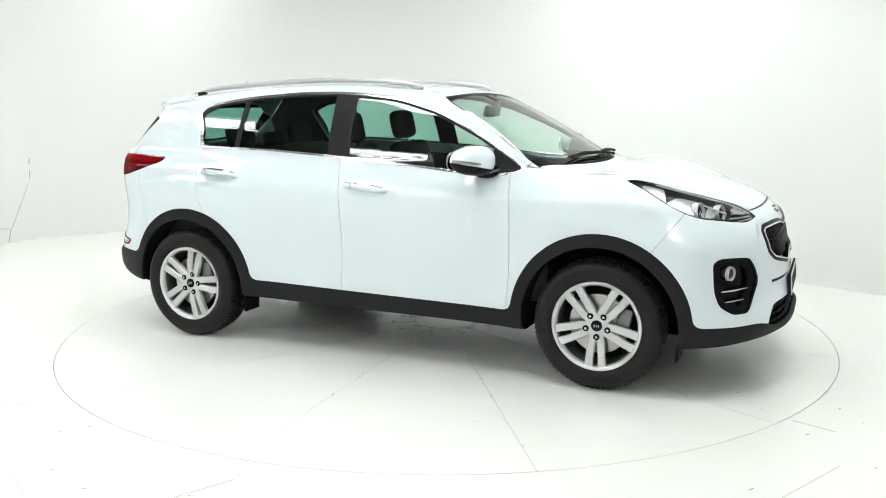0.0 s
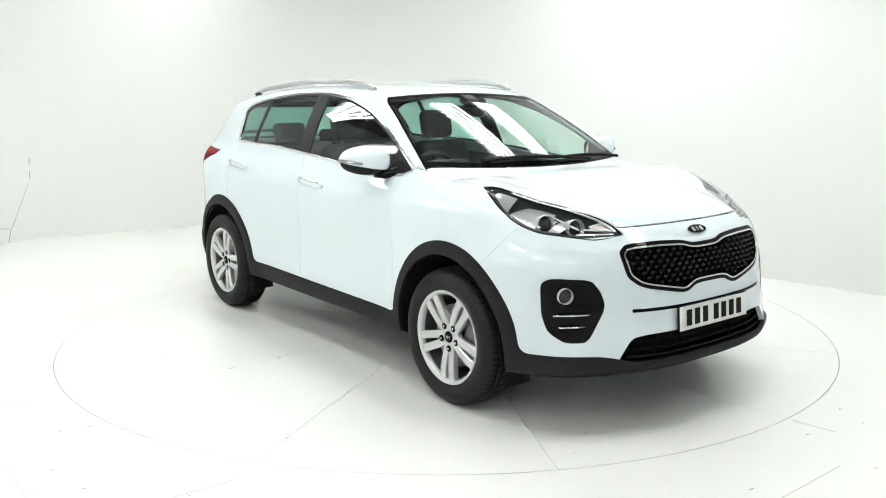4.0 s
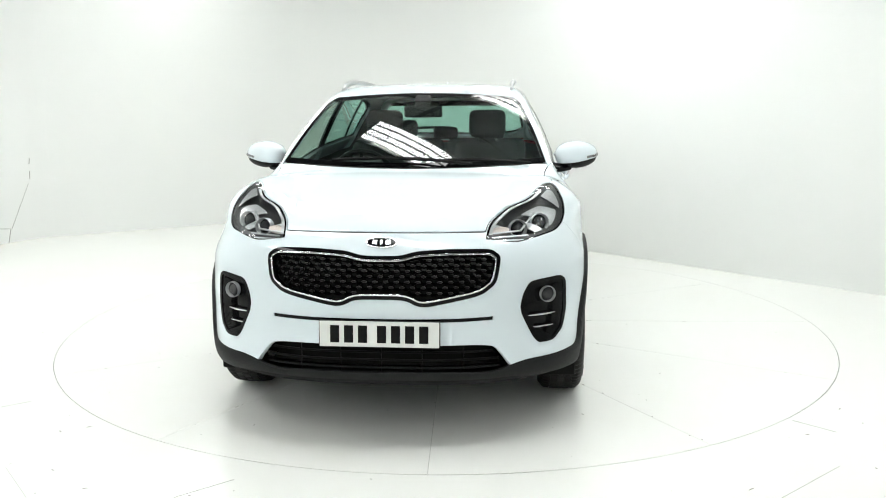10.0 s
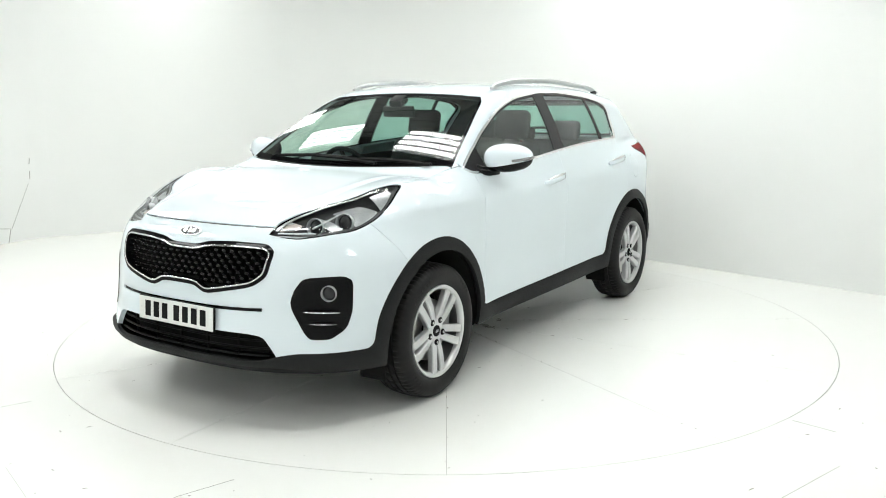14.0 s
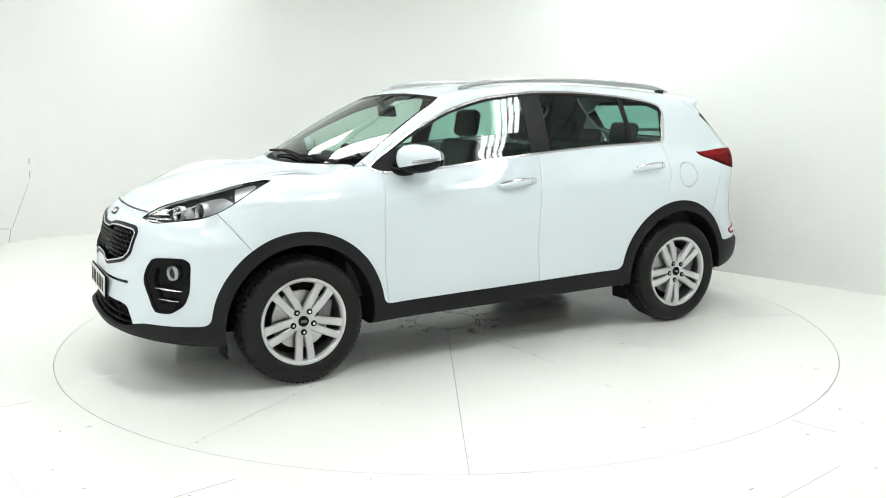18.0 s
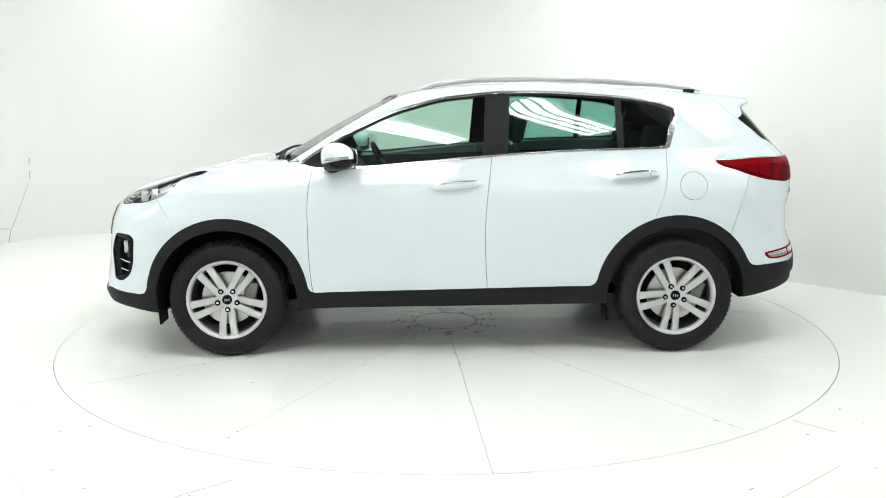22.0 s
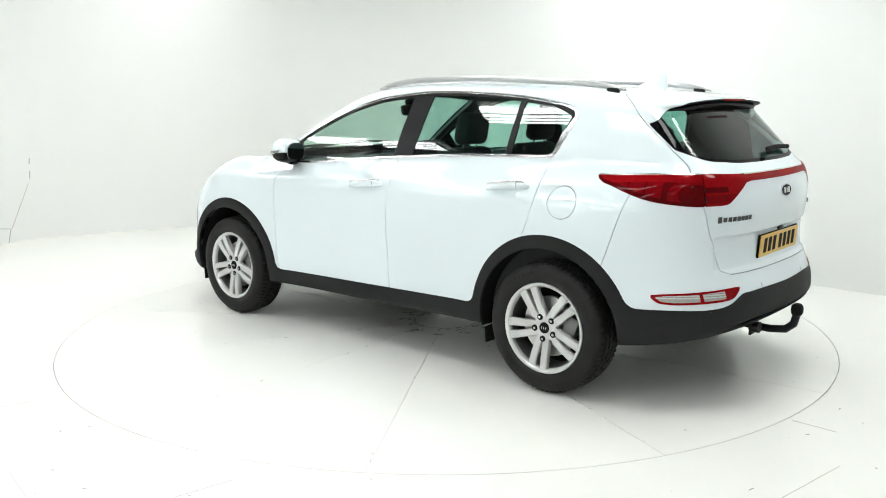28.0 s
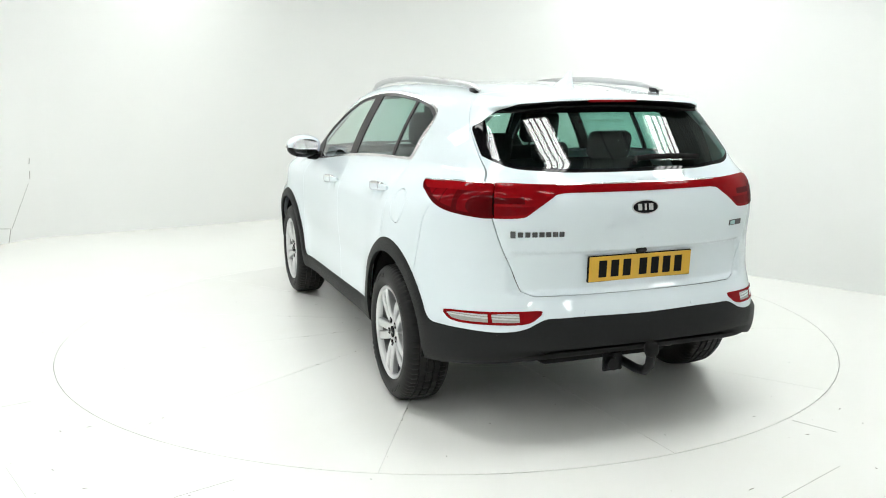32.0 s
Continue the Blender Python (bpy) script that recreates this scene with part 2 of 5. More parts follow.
    for k in range(24):
        bm = bmesh.new()
        box(bm, (0.018, 26, 0.014), Matrix.Translation((*across(0.2 + 0.33 * k, 0, 0)[:2], height - 0.112)) @ pose(0, 0, 0, 0, 0, -135))
        tagged(part("trim_ceiling", bm, DARK_ROOF, smooth=False), "dark joint strip between ceiling sheets", "trim", kind="structure")
    for u in (-4.5, -1.2, 2.1, 5.4):
        bm = bmesh.new()
        box(bm, (8, 0.06, 0.08), Matrix.Translation((*across(4.1, u, 0)[:2], height - 0.16)) @ pose(0, 0, 0, 0, 0, 45))
        tagged(part("beam_ceiling", bm, DARK_ROOF, smooth=False), "dark steel roof beam", "beam", kind="structure")
    # painted-over joints in the floor
    for x0, y0, x1, y1 in FLOOR_JOINTS:
        bm = bmesh.new()
        a, b = Vector((x0, y0, 0)), Vector((x1, y1, 0))
        box(bm, ((b - a).length, 0.0014, 0.002), Matrix.Translation((a + b) / 2) @ (b - a).to_track_quat("X", "Z").to_matrix().to_4x4())
        tagged(part("floor_joint", bm, SEAM_DIRT, smooth=False), "thin worn joint in the painted floor", "joint", kind="structure")


CRACKS = [((-4.548, 3.625, 0.89), (-4.553, 3.617, 0.83), 0.006), ((-4.553, 3.617, 0.75), (-4.556, 3.612, 0.67), 0.005), ((-4.565, 3.59, 0.62), (-4.68, 3.375, 0.15), 0.003), ((-4.70, 3.32, 0.0), (-4.68, 3.35, 0.15), 0.005), ((-4.68, 3.35, 0.155), (-4.75, 3.26, 0.167), 0.005)]
FLOOR_JOINTS = [(-2.6, -1.93, -2.123, -1.598), (-1.056, -2.68, -0.86, -2.521), (1.647, -1.898, 1.79, -2.047), (1.29, -2.699, 1.64, -2.414), (-1.853, -2.393, -1.63, -2.675)]


def light_bank():
    """Four bare tubes side by side under a white housing, 1.2 m long along x."""
    base = new("strip_light_bank")
    tagged(base, "bank of four bright tubes in a white housing, some banks added as fill light", "ceiling light", "strip light banks")
    bm = bmesh.new()
    box(bm, (1.36, 0.46, 0.04), pose(0, 0, 0.06), 0.005)
    part("housing", bm, LIGHT_BODY, base)
    for k in range(4):
        bm = bmesh.new()
        y = -0.15 + 0.1 * k
        box(bm, (1.26, 0.07, 0.03), pose(0, y, 0), 0.006, 1)
        part("tube", bm, TUBE_GLOW, base)
        for end in (-0.645, 0.645):
            bm = bmesh.new()
            box(bm, (0.02, 0.06, 0.04), pose(end, y, 0), 0.004, 1)
            part("tube_holder", bm, SATIN_BLACK, base, "black holder at a tube's end")
    for k in range(3):
        bm = bmesh.new()
        box(bm, (1.28, 0.014, 0.055), pose(0, -0.1 + 0.1 * k, 0.0095))
        part("baffle", bm, DARK_ROOF, base, "dark baffle beside a tube", smooth=False)
    for x in (-0.5, 0.5):
        bm = bmesh.new()
        rod(bm, (x, 0, 0.06), (x, 0, 0.78), 0.006, seg=6)
        part("hanger", bm, SATIN_METAL, base)
    return base


room()
first_bank = light_bank()
# first eight match reflections in the car; most others are unseen, added as fill
BANKS_AND_FILLS = [(0.88, 1.1, 3.4, -44), (-0.45, 0.2, 3.4, -44), (-1.95, 1.85, 3.4, -44), (-0.35, -2.5, 3.4, -44), (1.2, -2.05, 3.4, -44), (2.4, -1.0, 3.4, -44), (3.15, -2.0, 3.4, -44), (-1.55, -1.25, 3.4, -44), (-2.4, -4.3, 3.4, -44),
         (-3.9, 1.4, 3.4, -44), (-2.6, 3.5, 3.4, -44), (-3.2, -2.8, 3.4, -44), (1.6, -5.0, 3.4, -44), (-1.4, -5.8, 3.4, -44), (-4.6, -5.0, 3.4, -44), (3.6, -7.0, 3.4, -44), (-6.2, -1.6, 3.4, -44),
         (-4.2, -0.6, 3.4, -44), (-5.2, 0.6, 3.4, -44), (1.4, 1.8, 3.4, -44), (0.6, -7.8, 3.4, -44), (-2.4, -8.4, 3.4, -44), (-6.4, -4.4, 3.4, -44), (-3.6, -7.4, 3.4, -44), (-7.2, -6.6, 3.4, -44)]
for k, (x, y, z, a) in enumerate(BANKS_AND_FILLS):
    if k == 0:
        first_bank.matrix_basis = pose(x, y, z, 0, 0, a)
    else:
        copy_thing(first_bank, pose(x, y, z, 0, 0, a))


# ---- the turntable ----
def turntable():
    base = new("turntable")
    tagged(base, "round white-painted steel turntable set flush in the floor", "turntable")
    for k in range(12):
        a0, a1 = radians(3 + 30 * k), radians(33 + 30 * k)
        bm = bmesh.new()
        steps = 14
        gap = 0.0009
        lo, hi = [], []
        for i in range(steps + 1):
            a = a0 + (a1 - a0) * i / steps
            for r, row in ((0.215, lo), (2.483, hi)):
                da = gap / r
                aa = min(max(a, a0 + da), a1 - da)
                row.append((r * math.cos(aa), r * math.sin(aa)))
        ring = lo + hi[::-1]
        topv = [bm.verts.new((x, y, 0)) for x, y in ring]
        low = [bm.verts.new((x, y, -0.012)) for x, y in ring]
        n = len(ring)
        for i in range(steps):
            bm.faces.new((topv[i], topv[n - 1 - i], topv[n - 2 - i], topv[i + 1]))
        for i in range(n):
            bm.faces.new((topv[i], topv[(i + 1) % n], low[(i + 1) % n], low[i]))
        part("sector_plate", bm, TABLE_PAINT, base, smooth=False)
    bm = bmesh.new()
    bmesh.ops.create_circle(bm, cap_ends=True, radius=0.208, segments=64, matrix=pose(0, 0, -0.0005))
    part("centre_plate", bm, TABLE_PAINT, base, "worn round centre plate", smooth=False)
    bm = bmesh.new()
    bmesh.ops.create_circle(bm, cap_ends=True, radius=2.47, segments=96, matrix=pose(0, 0, -0.014))
    part("deck", bm, SEAM_DIRT, base, smooth=False)
    return base


def chip_cluster(name, rng, spots, parent, label):
    """Small flakes of bare metal and dirt where the paint is worn, each a thin uneven plate."""
    bm = bmesh.new()
    for x, y, size, turn in spots:
        n = rng.randint(5, 8)
        stretch = rng.uniform(1.0, 3.5)
        pts = []
        for k in range(n):
            a = 2 * math.pi * k / n
            r = size * rng.uniform(0.5, 1.0)
            u, v = r * stretch * math.cos(a), r * math.sin(a) * 0.6
            pts.append((x + u * math.cos(turn) - v * math.sin(turn), y + u * math.sin(turn) + v * math.cos(turn)))
        prism(bm, pts, 0.0008, lambda u, v, w: Vector((u, v, w)))
    ob = part(name, bm, CHIP_DIRT, parent, label, smooth=False)
    ob["kind"] = "stuff"
    return ob


CHIP_DIRT = material("bare_chip", (0.26, 0.25, 0.22), 0.7, grain=0.5, grain_scale=60)
table = turntable()
rng = random.Random(5)
spots = []
for k in range(12):
    a = radians(3 + 30 * k)
    for _ in range(16):
        r = 0.22 + 2.2 * rng.random() ** 2.2
        off = rng.gauss(0, 0.006)
        spots.append((r * math.cos(a) - off * math.sin(a), r * math.sin(a) + off * math.cos(a), rng.uniform(0.002, 0.0075), a + rng.gauss(0, 0.25)))
for _ in range(70):
    a, r = rng.uniform(0, 2 * math.pi), 0.21 + abs(rng.gauss(0, 0.02))
    spots.append((r * math.cos(a), r * math.sin(a), rng.uniform(0.002, 0.009), a + math.pi / 2))
for _ in range(60):
    a, r = rng.uniform(0, 2 * math.pi), 2.4 * math.sqrt(rng.random())
    spots.append((r * math.cos(a), r * math.sin(a), rng.uniform(0.0015, 0.005), rng.uniform(0, 6)))
for _ in range(34):
    a, r = radians(3 + 30 * rng.randrange(12)) + rng.gauss(0, 0.05), 0.25 + 0.13 * rng.random()
    for _ in range(3):
        spots.append((r * math.cos(a) + rng.gauss(0, 0.012), r * math.sin(a) + rng.gauss(0, 0.012), rng.uniform(0.004, 0.014), a + rng.gauss(1.2, 0.6)))
chip_cluster("paint_chips", rng, spots, table, "small chips where the white paint has worn off")
spots = []
for _ in range(70):
    a, r = rng.uniform(math.pi, 2 * math.pi), 2.52 + 1.2 * rng.random()
    spots.append((r * math.cos(a), r * math.sin(a), rng.uniform(0.002, 0.007), rng.uniform(0, 6)))
tagged(chip_cluster("floor_chips", rng, spots, None, ""), "small chips worn into the white floor paint", "paint chips", kind="stuff")
# ---- the car's outer skin, as a smooth solid in the car's own space (x ahead, y to its left, z up) ----
def curve(*pts):
    """A smooth function through (t, value) pairs, in order of t."""
    xs = np.array([p[0] for p in pts], float)
    ys = np.array([p[1] for p in pts], float)
    d = np.diff(ys) / np.diff(xs)
    m = np.concatenate([[d[0]], (d[1:] * np.diff(xs)[:-1] + d[:-1] * np.diff(xs)[1:]) / (xs[2:] - xs[:-2]), [d[-1]]])

    def f(t):
        t = np.asarray(t, float)
        c = np.clip(t, xs[0], xs[-1])
        i = np.clip(np.searchsorted(xs, c, side="right") - 1, 0, len(xs) - 2)
        h = xs[i + 1] - xs[i]
        u = (c - xs[i]) / h
        v = (ys[i] * (1 + 2 * u) * (1 - u) ** 2 + m[i] * h * u * (1 - u) ** 2 + ys[i + 1] * u * u * (3 - 2 * u) + m[i + 1] * h * u * u * (u - 1))
        return v + np.where(t < xs[0], (t - xs[0]) * m[0], 0) + np.where(t > xs[-1], (t - xs[-1]) * m[-1], 0)

    return f


def eased(reach, *pts):
    """A curve with its bends blurred over that reach, so that reflections run smoothly along it."""
    f = curve(*pts)
    t = np.arange(pts[0][0] - 0.2, pts[-1][0] + 0.2, 0.01)
    w = np.exp(-0.5 * (np.arange(-25, 26) * 0.01 / reach) ** 2)
    w /= w.sum()
    v = np.convolve(f(np.concatenate([t[0] - np.arange(25, 0, -1) * 0.01, t, t[-1] + np.arange(1, 26) * 0.01])), w, "valid")
    return curve(*zip(t, v))


def smax(a, b, k):
    h = np.maximum(k - np.abs(a - b), 0) / k
    return np.maximum(a, b) + h * h * k / 4


def smin(a, b, k):
    return -smax(-a, -b, k)


def ramp(t, a, b):
    u = np.clip((t - a) / (b - a), 0, 1)
    return u * u * (3 - 2 * u)


TOP = eased(0.03, (-2.3, 1.42), (-2.0, 1.511), (-1.93, 1.522), (-1.85, 1.529), (-1.75, 1.538), (-1.65, 1.547), (-1.5, 1.562), (-1.2, 1.59), (-0.8, 1.613), (-0.4, 1.62), (-0.1, 1.612),
            (0.1, 1.596), (0.22, 1.58), (0.32, 1.557), (0.45, 1.505), (0.7, 1.379), (0.95, 1.242), (1.1, 1.158), (1.16, 1.134), (1.24, 1.122), (1.4, 1.094),
            (1.6, 1.062), (1.8, 1.024), (1.95, 0.985), (2.08, 0.935), (2.2, 0.86), (2.4, 0.7))
CROWN = eased(0.06, (-2.2, 0.10), (-1.5, 0.075), (-0.5, 0.07), (0.2, 0.08), (0.4, 0.115), (0.7, 0.138), (1.0, 0.125), (1.12, 0.066), (1.25, 0.035), (1.6, 0.03), (2.0, 0.10), (2.3, 0.12))
SECTION = eased(0.013, (0.15, 0.83), (0.28, 0.868), (0.4, 0.886), (0.55, 0.893), (0.72, 0.899), (0.86, 0.902), (0.94, 0.8995), (0.99, 0.893), (1.03, 0.8785), (1.07, 0.8605), (1.1, 0.847), (1.16, 0.8205),
                (1.22, 0.798), (1.28, 0.773), (1.34, 0.745), (1.40, 0.714), (1.46, 0.680), (1.55, 0.627), (1.65, 0.56))
INSET_LOW = eased(0.06, (-2.3, 0.15), (-2.0, 0.07), (-1.7, 0.018), (-1.335, -0.01), (-0.8, 0.0), (0, 0), (0.8, 0.0), (1.335, -0.017), (1.7, -0.003), (2.0, 0.06), (2.3, 0.14))
INSET_HIGH = eased(0.07, (-2.2, 0.135), (-1.75, 0.075), (-1.3, 0.03), (-0.6, 0.006), (-0.1, 0.002), (0.35, 0.02), (0.9, 0.045), (1.3, 0.06), (2.0, 0.08))
NOSE = eased(0.012, (0.15, 1.93), (0.22, 2.08), (0.27, 2.185), (0.305, 2.238), (0.34, 2.252), (0.4, 2.243), (0.5, 2.222), (0.6, 2.212), (0.7, 2.198), (0.8, 2.178), (0.88, 2.152), (0.94, 2.112),
             (1.0, 2.03), (1.1, 1.85), (1.3, 1.4))
TAIL = eased(0.018, (0.2, 2.02), (0.32, 2.19), (0.4, 2.24), (0.48, 2.252), (0.55, 2.245), (0.62, 2.222), (0.68, 2.2), (0.76, 2.192), (0.86, 2.192), (0.95, 2.203), (1.03, 2.203), (1.1, 2.19), (1.15, 2.168),
             (1.19, 2.118), (1.26, 2.05), (1.34, 1.973), (1.42, 1.896), (1.5, 1.818), (1.6, 1.72))
FLOOR_LINE = curve((-2.4, 0.46), (-2.05, 0.36), (-1.75, 0.315), (-0.8, 0.287), (0.8, 0.272), (1.3, 0.262), (1.8, 0.25), (2.1, 0.25), (2.4, 0.27))
EDGE_ROUND = eased(0.06, (-2.2, 0.09), (-1.6, 0.085), (-0.5, 0.075), (0.25, 0.06), (0.5, 0.05), (0.95, 0.05), (1.15, 0.08), (1.4, 0.08), (1.8, 0.15), (2.3, 0.2))
AXLE, HUB_Z = 1.335, 0.345


def top_z(x, y):
    ridge = 0.43 + 0.12 * ramp(x, 2.0, 1.1)
    raised = 0.011 * ramp(ridge - y, -0.05, 0.02) * ramp(x, 1.16, 1.4) * ramp(x, 2.08, 1.9)
    crest = 0.034 * ramp(y, 0.42, 0.74) * ramp(x, 1.1, 1.46) * ramp(x, 1.95, 1.5)
    return TOP(x) - CROWN(x) * y * y + raised + crest


def side_y(x, z):
    high = ramp(z, 0.98 + 0.09 * ramp(x, -0.6, -1.4), 1.16 + 0.06 * ramp(x, -0.6, -1.4))
    w = SECTION(z) - INSET_LOW(x) * (1 - high) - (INSET_HIGH(x) + 0.3 * INSET_LOW(x)) * high
    w = w - 0.055 * ramp(z, 0.76, 0.94) * ramp(x, 1.36, 1.72)
    w = w - 0.007 * np.exp(-(((z - 0.60) / 0.10) ** 2)) * ramp(np.abs(x), 1.1, 0.6)
    for hx, hz in ((-0.03, 0.995), (-1.075, 1.043)):
        w = w - 0.006 * np.exp(-(((x - hx) / 0.075) ** 4) - ((z - hz) / 0.034) ** 2)
    for cx in (AXLE, -AXLE):
        r = np.hypot(x - cx, z - HUB_Z)
        w = w + 0.012 * np.exp(-(((r - 0.45) / 0.12) ** 2)) * ramp(z, 1.0, 0.6)
    return w


def nose_x(y, z):
    return NOSE(z) - 0.555 * y ** 3 - 0.12 * ramp(z, 0.74, 0.95) * y ** 5


def tail_x(y, z):
    recess = 0.014 * ramp(z, 0.866, 0.848) * ramp(z, 0.672, 0.70) * ramp(y, 0.615, 0.575)
    return -(TAIL(z) - 0.13 * y * y - 0.62 * y ** 5 - recess)


def skin(x, y, z):
    """Below zero inside the car's body."""
    y = np.abs(y)
    slope = (TOP(x + 0.01) - TOP(x - 0.01)) / 0.02
    top = (z - top_z(x, y)) / np.sqrt(1 + slope * slope)
    side = (y - side_y(x, z)) * 0.93
    front = (x - nose_x(y, z)) * 0.93
    rear = (tail_x(y, z) - x) * 0.9
    spoiler = smax(-1.915 + 0.10 * y * y - x, top_z(x, y) - 0.032 - 0.27 * np.maximum(x + 1.9, 0) - z, 0.03)
    rear = smin(rear, spoiler, 0.03)
    f = smax(side, top, EDGE_ROUND(x))
    f = smax(f, front, 0.10)
    f = smax(f, rear, 0.07)
    return smax(f, FLOOR_LINE(x) - z, 0.05)


class Sheet:
    """A triangle sheet with a normal at each point."""

    def __init__(self, v, n, t):
        self.v, self.n, self.t = v, n, t

    def part_of(self, t):
        used, inv = np.unique(t.ravel(), return_inverse=True)
        return Sheet(self.v[used], self.n[used], inv.reshape(-1, 3))


def gradient(x, y, z, e=0.0015):
    g = np.stack([skin(x + e, y, z) - skin(x - e, y, z), skin(x, y + e, z) - skin(x, y - e, z), skin(x, y, z + e) - skin(x, y, z - e)], -1)
    return g / (2 * e)


def body_sheet(h):
    """The half of the skin with y above zero, as a sheet of small triangles."""
    gx, gy, gz = np.arange(-2.36, 2.36, h), np.arange(-1.5 * h, 0.99, h), np.arange(0.18, 1.68, h)
    val = skin(gx[:, None, None], gy[None, :, None] * np.ones((1, 1, 1)), gz[None, None, :])
    s = val < 0
    nx, ny, nz = s.shape
    cell = np.full((nx - 1, ny - 1, nz - 1), -1, int)
    tot = np.zeros(cell.shape, int)
    for a in (0, 1):
        for b in (0, 1):
            for c in (0, 1):
                tot += s[a:nx - 1 + a, b:ny - 1 + b, c:nz - 1 + c]
    live = (tot > 0) & (tot < 8)
    cell[live] = np.arange(live.sum())
    i, j, k = np.nonzero(live)
    v = np.stack([gx[i] + h / 2, gy[j] + h / 2, gz[k] + h / 2], -1)
    quads = []
    for axis in range(3):
        lo = [slice(1, -1)] * 3
        hi = [slice(1, -1)] * 3
        lo[axis], hi[axis] = slice(0, -1), slice(1, None)
        a, b = s[tuple(lo)], s[tuple(hi)]
        idx = np.stack(np.nonzero(a != b), -1)
        flip = a[a != b]
        off = np.ones(3, int)
        off[axis] = 0
        p = idx + off
        u, w = [q for q in range(3) if q != axis]
        ring = []
        for du, dw in ((-1, -1), (0, -1), (0, 0), (-1, 0)):
            q = p.copy()
            q[:, u] += du
            q[:, w] += dw
            ring.append(cell[q[:, 0], q[:, 1], q[:, 2]])
        ring = np.stack(ring, -1)
        turn = flip if axis != 1 else ~flip
        ring[~turn] = ring[~turn][:, ::-1]
        quads.append(ring)
    q = np.concatenate(quads)
    q = q[(q >= 0).all(1)]
    for _ in range(5):
        f = skin(*v.T)
        g = gradient(*v.T)
        v = v - (f / np.maximum((g * g).sum(1), 0.2))[:, None] * g
    g = gradient(*v.T)
    n = g / np.linalg.norm(g, axis=1)[:, None]
    d1 = np.linalg.norm(v[q[:, 0]] - v[q[:, 2]], axis=1)
    d2 = np.linalg.norm(v[q[:, 1]] - v[q[:, 3]], axis=1)
    t = np.where((d1 < d2)[:, None], q[:, [0, 1, 2, 0, 2, 3]], q[:, [0, 1, 3, 1, 2, 3]]).reshape(-1, 3)
    m = Sheet(v, n, t).part_of(t)
    m = cut(m, -m.v[:, 1])[0]
    mid = np.abs(m.v[:, 1]) < 1e-6
    m.v[mid, 1] = 0
    m.n[mid, 1] = 0
    m.n /= np.linalg.norm(m.n, axis=1)[:, None]
    return m


def cut(m, f):
    """Splits a sheet along f = 0: the part with f below zero, and the rest."""
    f = np.where(np.abs(f) < 1e-7, 1e-7, f)
    ins = f < 0
    c = ins[m.t].sum(1)
    full_in, full_out = m.t[c == 3], m.t[c == 0]
    mixed = m.t[(c == 1) | (c == 2)]
    if not len(mixed):
        return m.part_of(full_in), m.part_of(full_out)
    one = ins[mixed].sum(1) == 1
    lone = np.where(one[:, None], ins[mixed], ~ins[mixed]).argmax(1)
    r = np.arange(len(mixed))
    a, b, d = mixed[r, lone], mixed[r, (lone + 1) % 3], mixed[r, (lone + 2) % 3]
    e = np.sort(np.concatenate([np.stack([a, b], -1), np.stack([a, d], -1)]), axis=1)
    ue, inv = np.unique(e, axis=0, return_inverse=True)
    inv = inv.ravel()
    w = (f[ue[:, 0]] / (f[ue[:, 0]] - f[ue[:, 1]]))[:, None]
    nv = m.v[ue[:, 0]] * (1 - w) + m.v[ue[:, 1]] * w
    nn = m.n[ue[:, 0]] * (1 - w) + m.n[ue[:, 1]] * w
    nn /= np.linalg.norm(nn, axis=1)[:, None]
    base = len(m.v)
    ab, ad = inv[:len(a)] + base, inv[len(a):] + base
    tip = np.stack([a, ab, ad], -1)
    rest = np.concatenate([np.stack([ab, b, d], -1), np.stack([ab, d, ad], -1)])
    one2 = np.concatenate([one, one])
    big = Sheet(np.concatenate([m.v, nv]), np.concatenate([m.n, nn]), m.t)
    tin = np.concatenate([full_in, tip[one], rest[~one2]])
    tout = np.concatenate([full_out, tip[~one], rest[one2]])
    return big.part_of(tin), big.part_of(tout)


def refined(m):
    """The sheet with each triangle split into four, its new points set back on the skin."""
    e = np.sort(np.concatenate([m.t[:, [0, 1]], m.t[:, [1, 2]], m.t[:, [2, 0]]]), axis=1)
    ue, inv = np.unique(e, axis=0, return_inverse=True)
    inv = inv.ravel() + len(m.v)
    k = len(m.t)
    ab, bc, ca = inv[:k], inv[k:2 * k], inv[2 * k:]
    a, b, c = m.t.T
    v = (m.v[ue[:, 0]] + m.v[ue[:, 1]]) / 2
    for _ in range(2):
        g = gradient(*v.T)
        v = v - (skin(*v.T) / np.maximum((g * g).sum(1), 0.2))[:, None] * g
    g = gradient(*v.T)
    n = g / np.linalg.norm(g, axis=1)[:, None]
    t = np.concatenate([np.stack(q, -1) for q in ((a, ab, ca), (ab, b, bc), (ca, bc, c), (ab, bc, ca))])
    return Sheet(np.concatenate([m.v, v]), np.concatenate([m.n, n]), t)


def one_bow(m, use, flat):
    """Lays a sheet on one low-order surface through its used points, as a bent pane of glass has."""
    def base(x, y):
        return np.stack([1 + 0 * x, x, x * x, y * y, x * y * y, y ** 4], -1)

    x, y, z = m.v.T
    k = np.linalg.lstsq(base(x[use], y[use]), z[use], rcond=None)[0]
    k[3] *= flat
    k[0] -= 0.003
    zx = k[1] + 2 * k[2] * x + k[4] * y * y
    zy = 2 * y * (k[3] + k[4] * x) + 4 * k[5] * y ** 3
    n = np.stack([-zx, -zy, 1 + 0 * x], -1)
    return Sheet(np.stack([x, y, base(x, y) @ k], -1), n / np.linalg.norm(n, axis=1)[:, None], m.t)


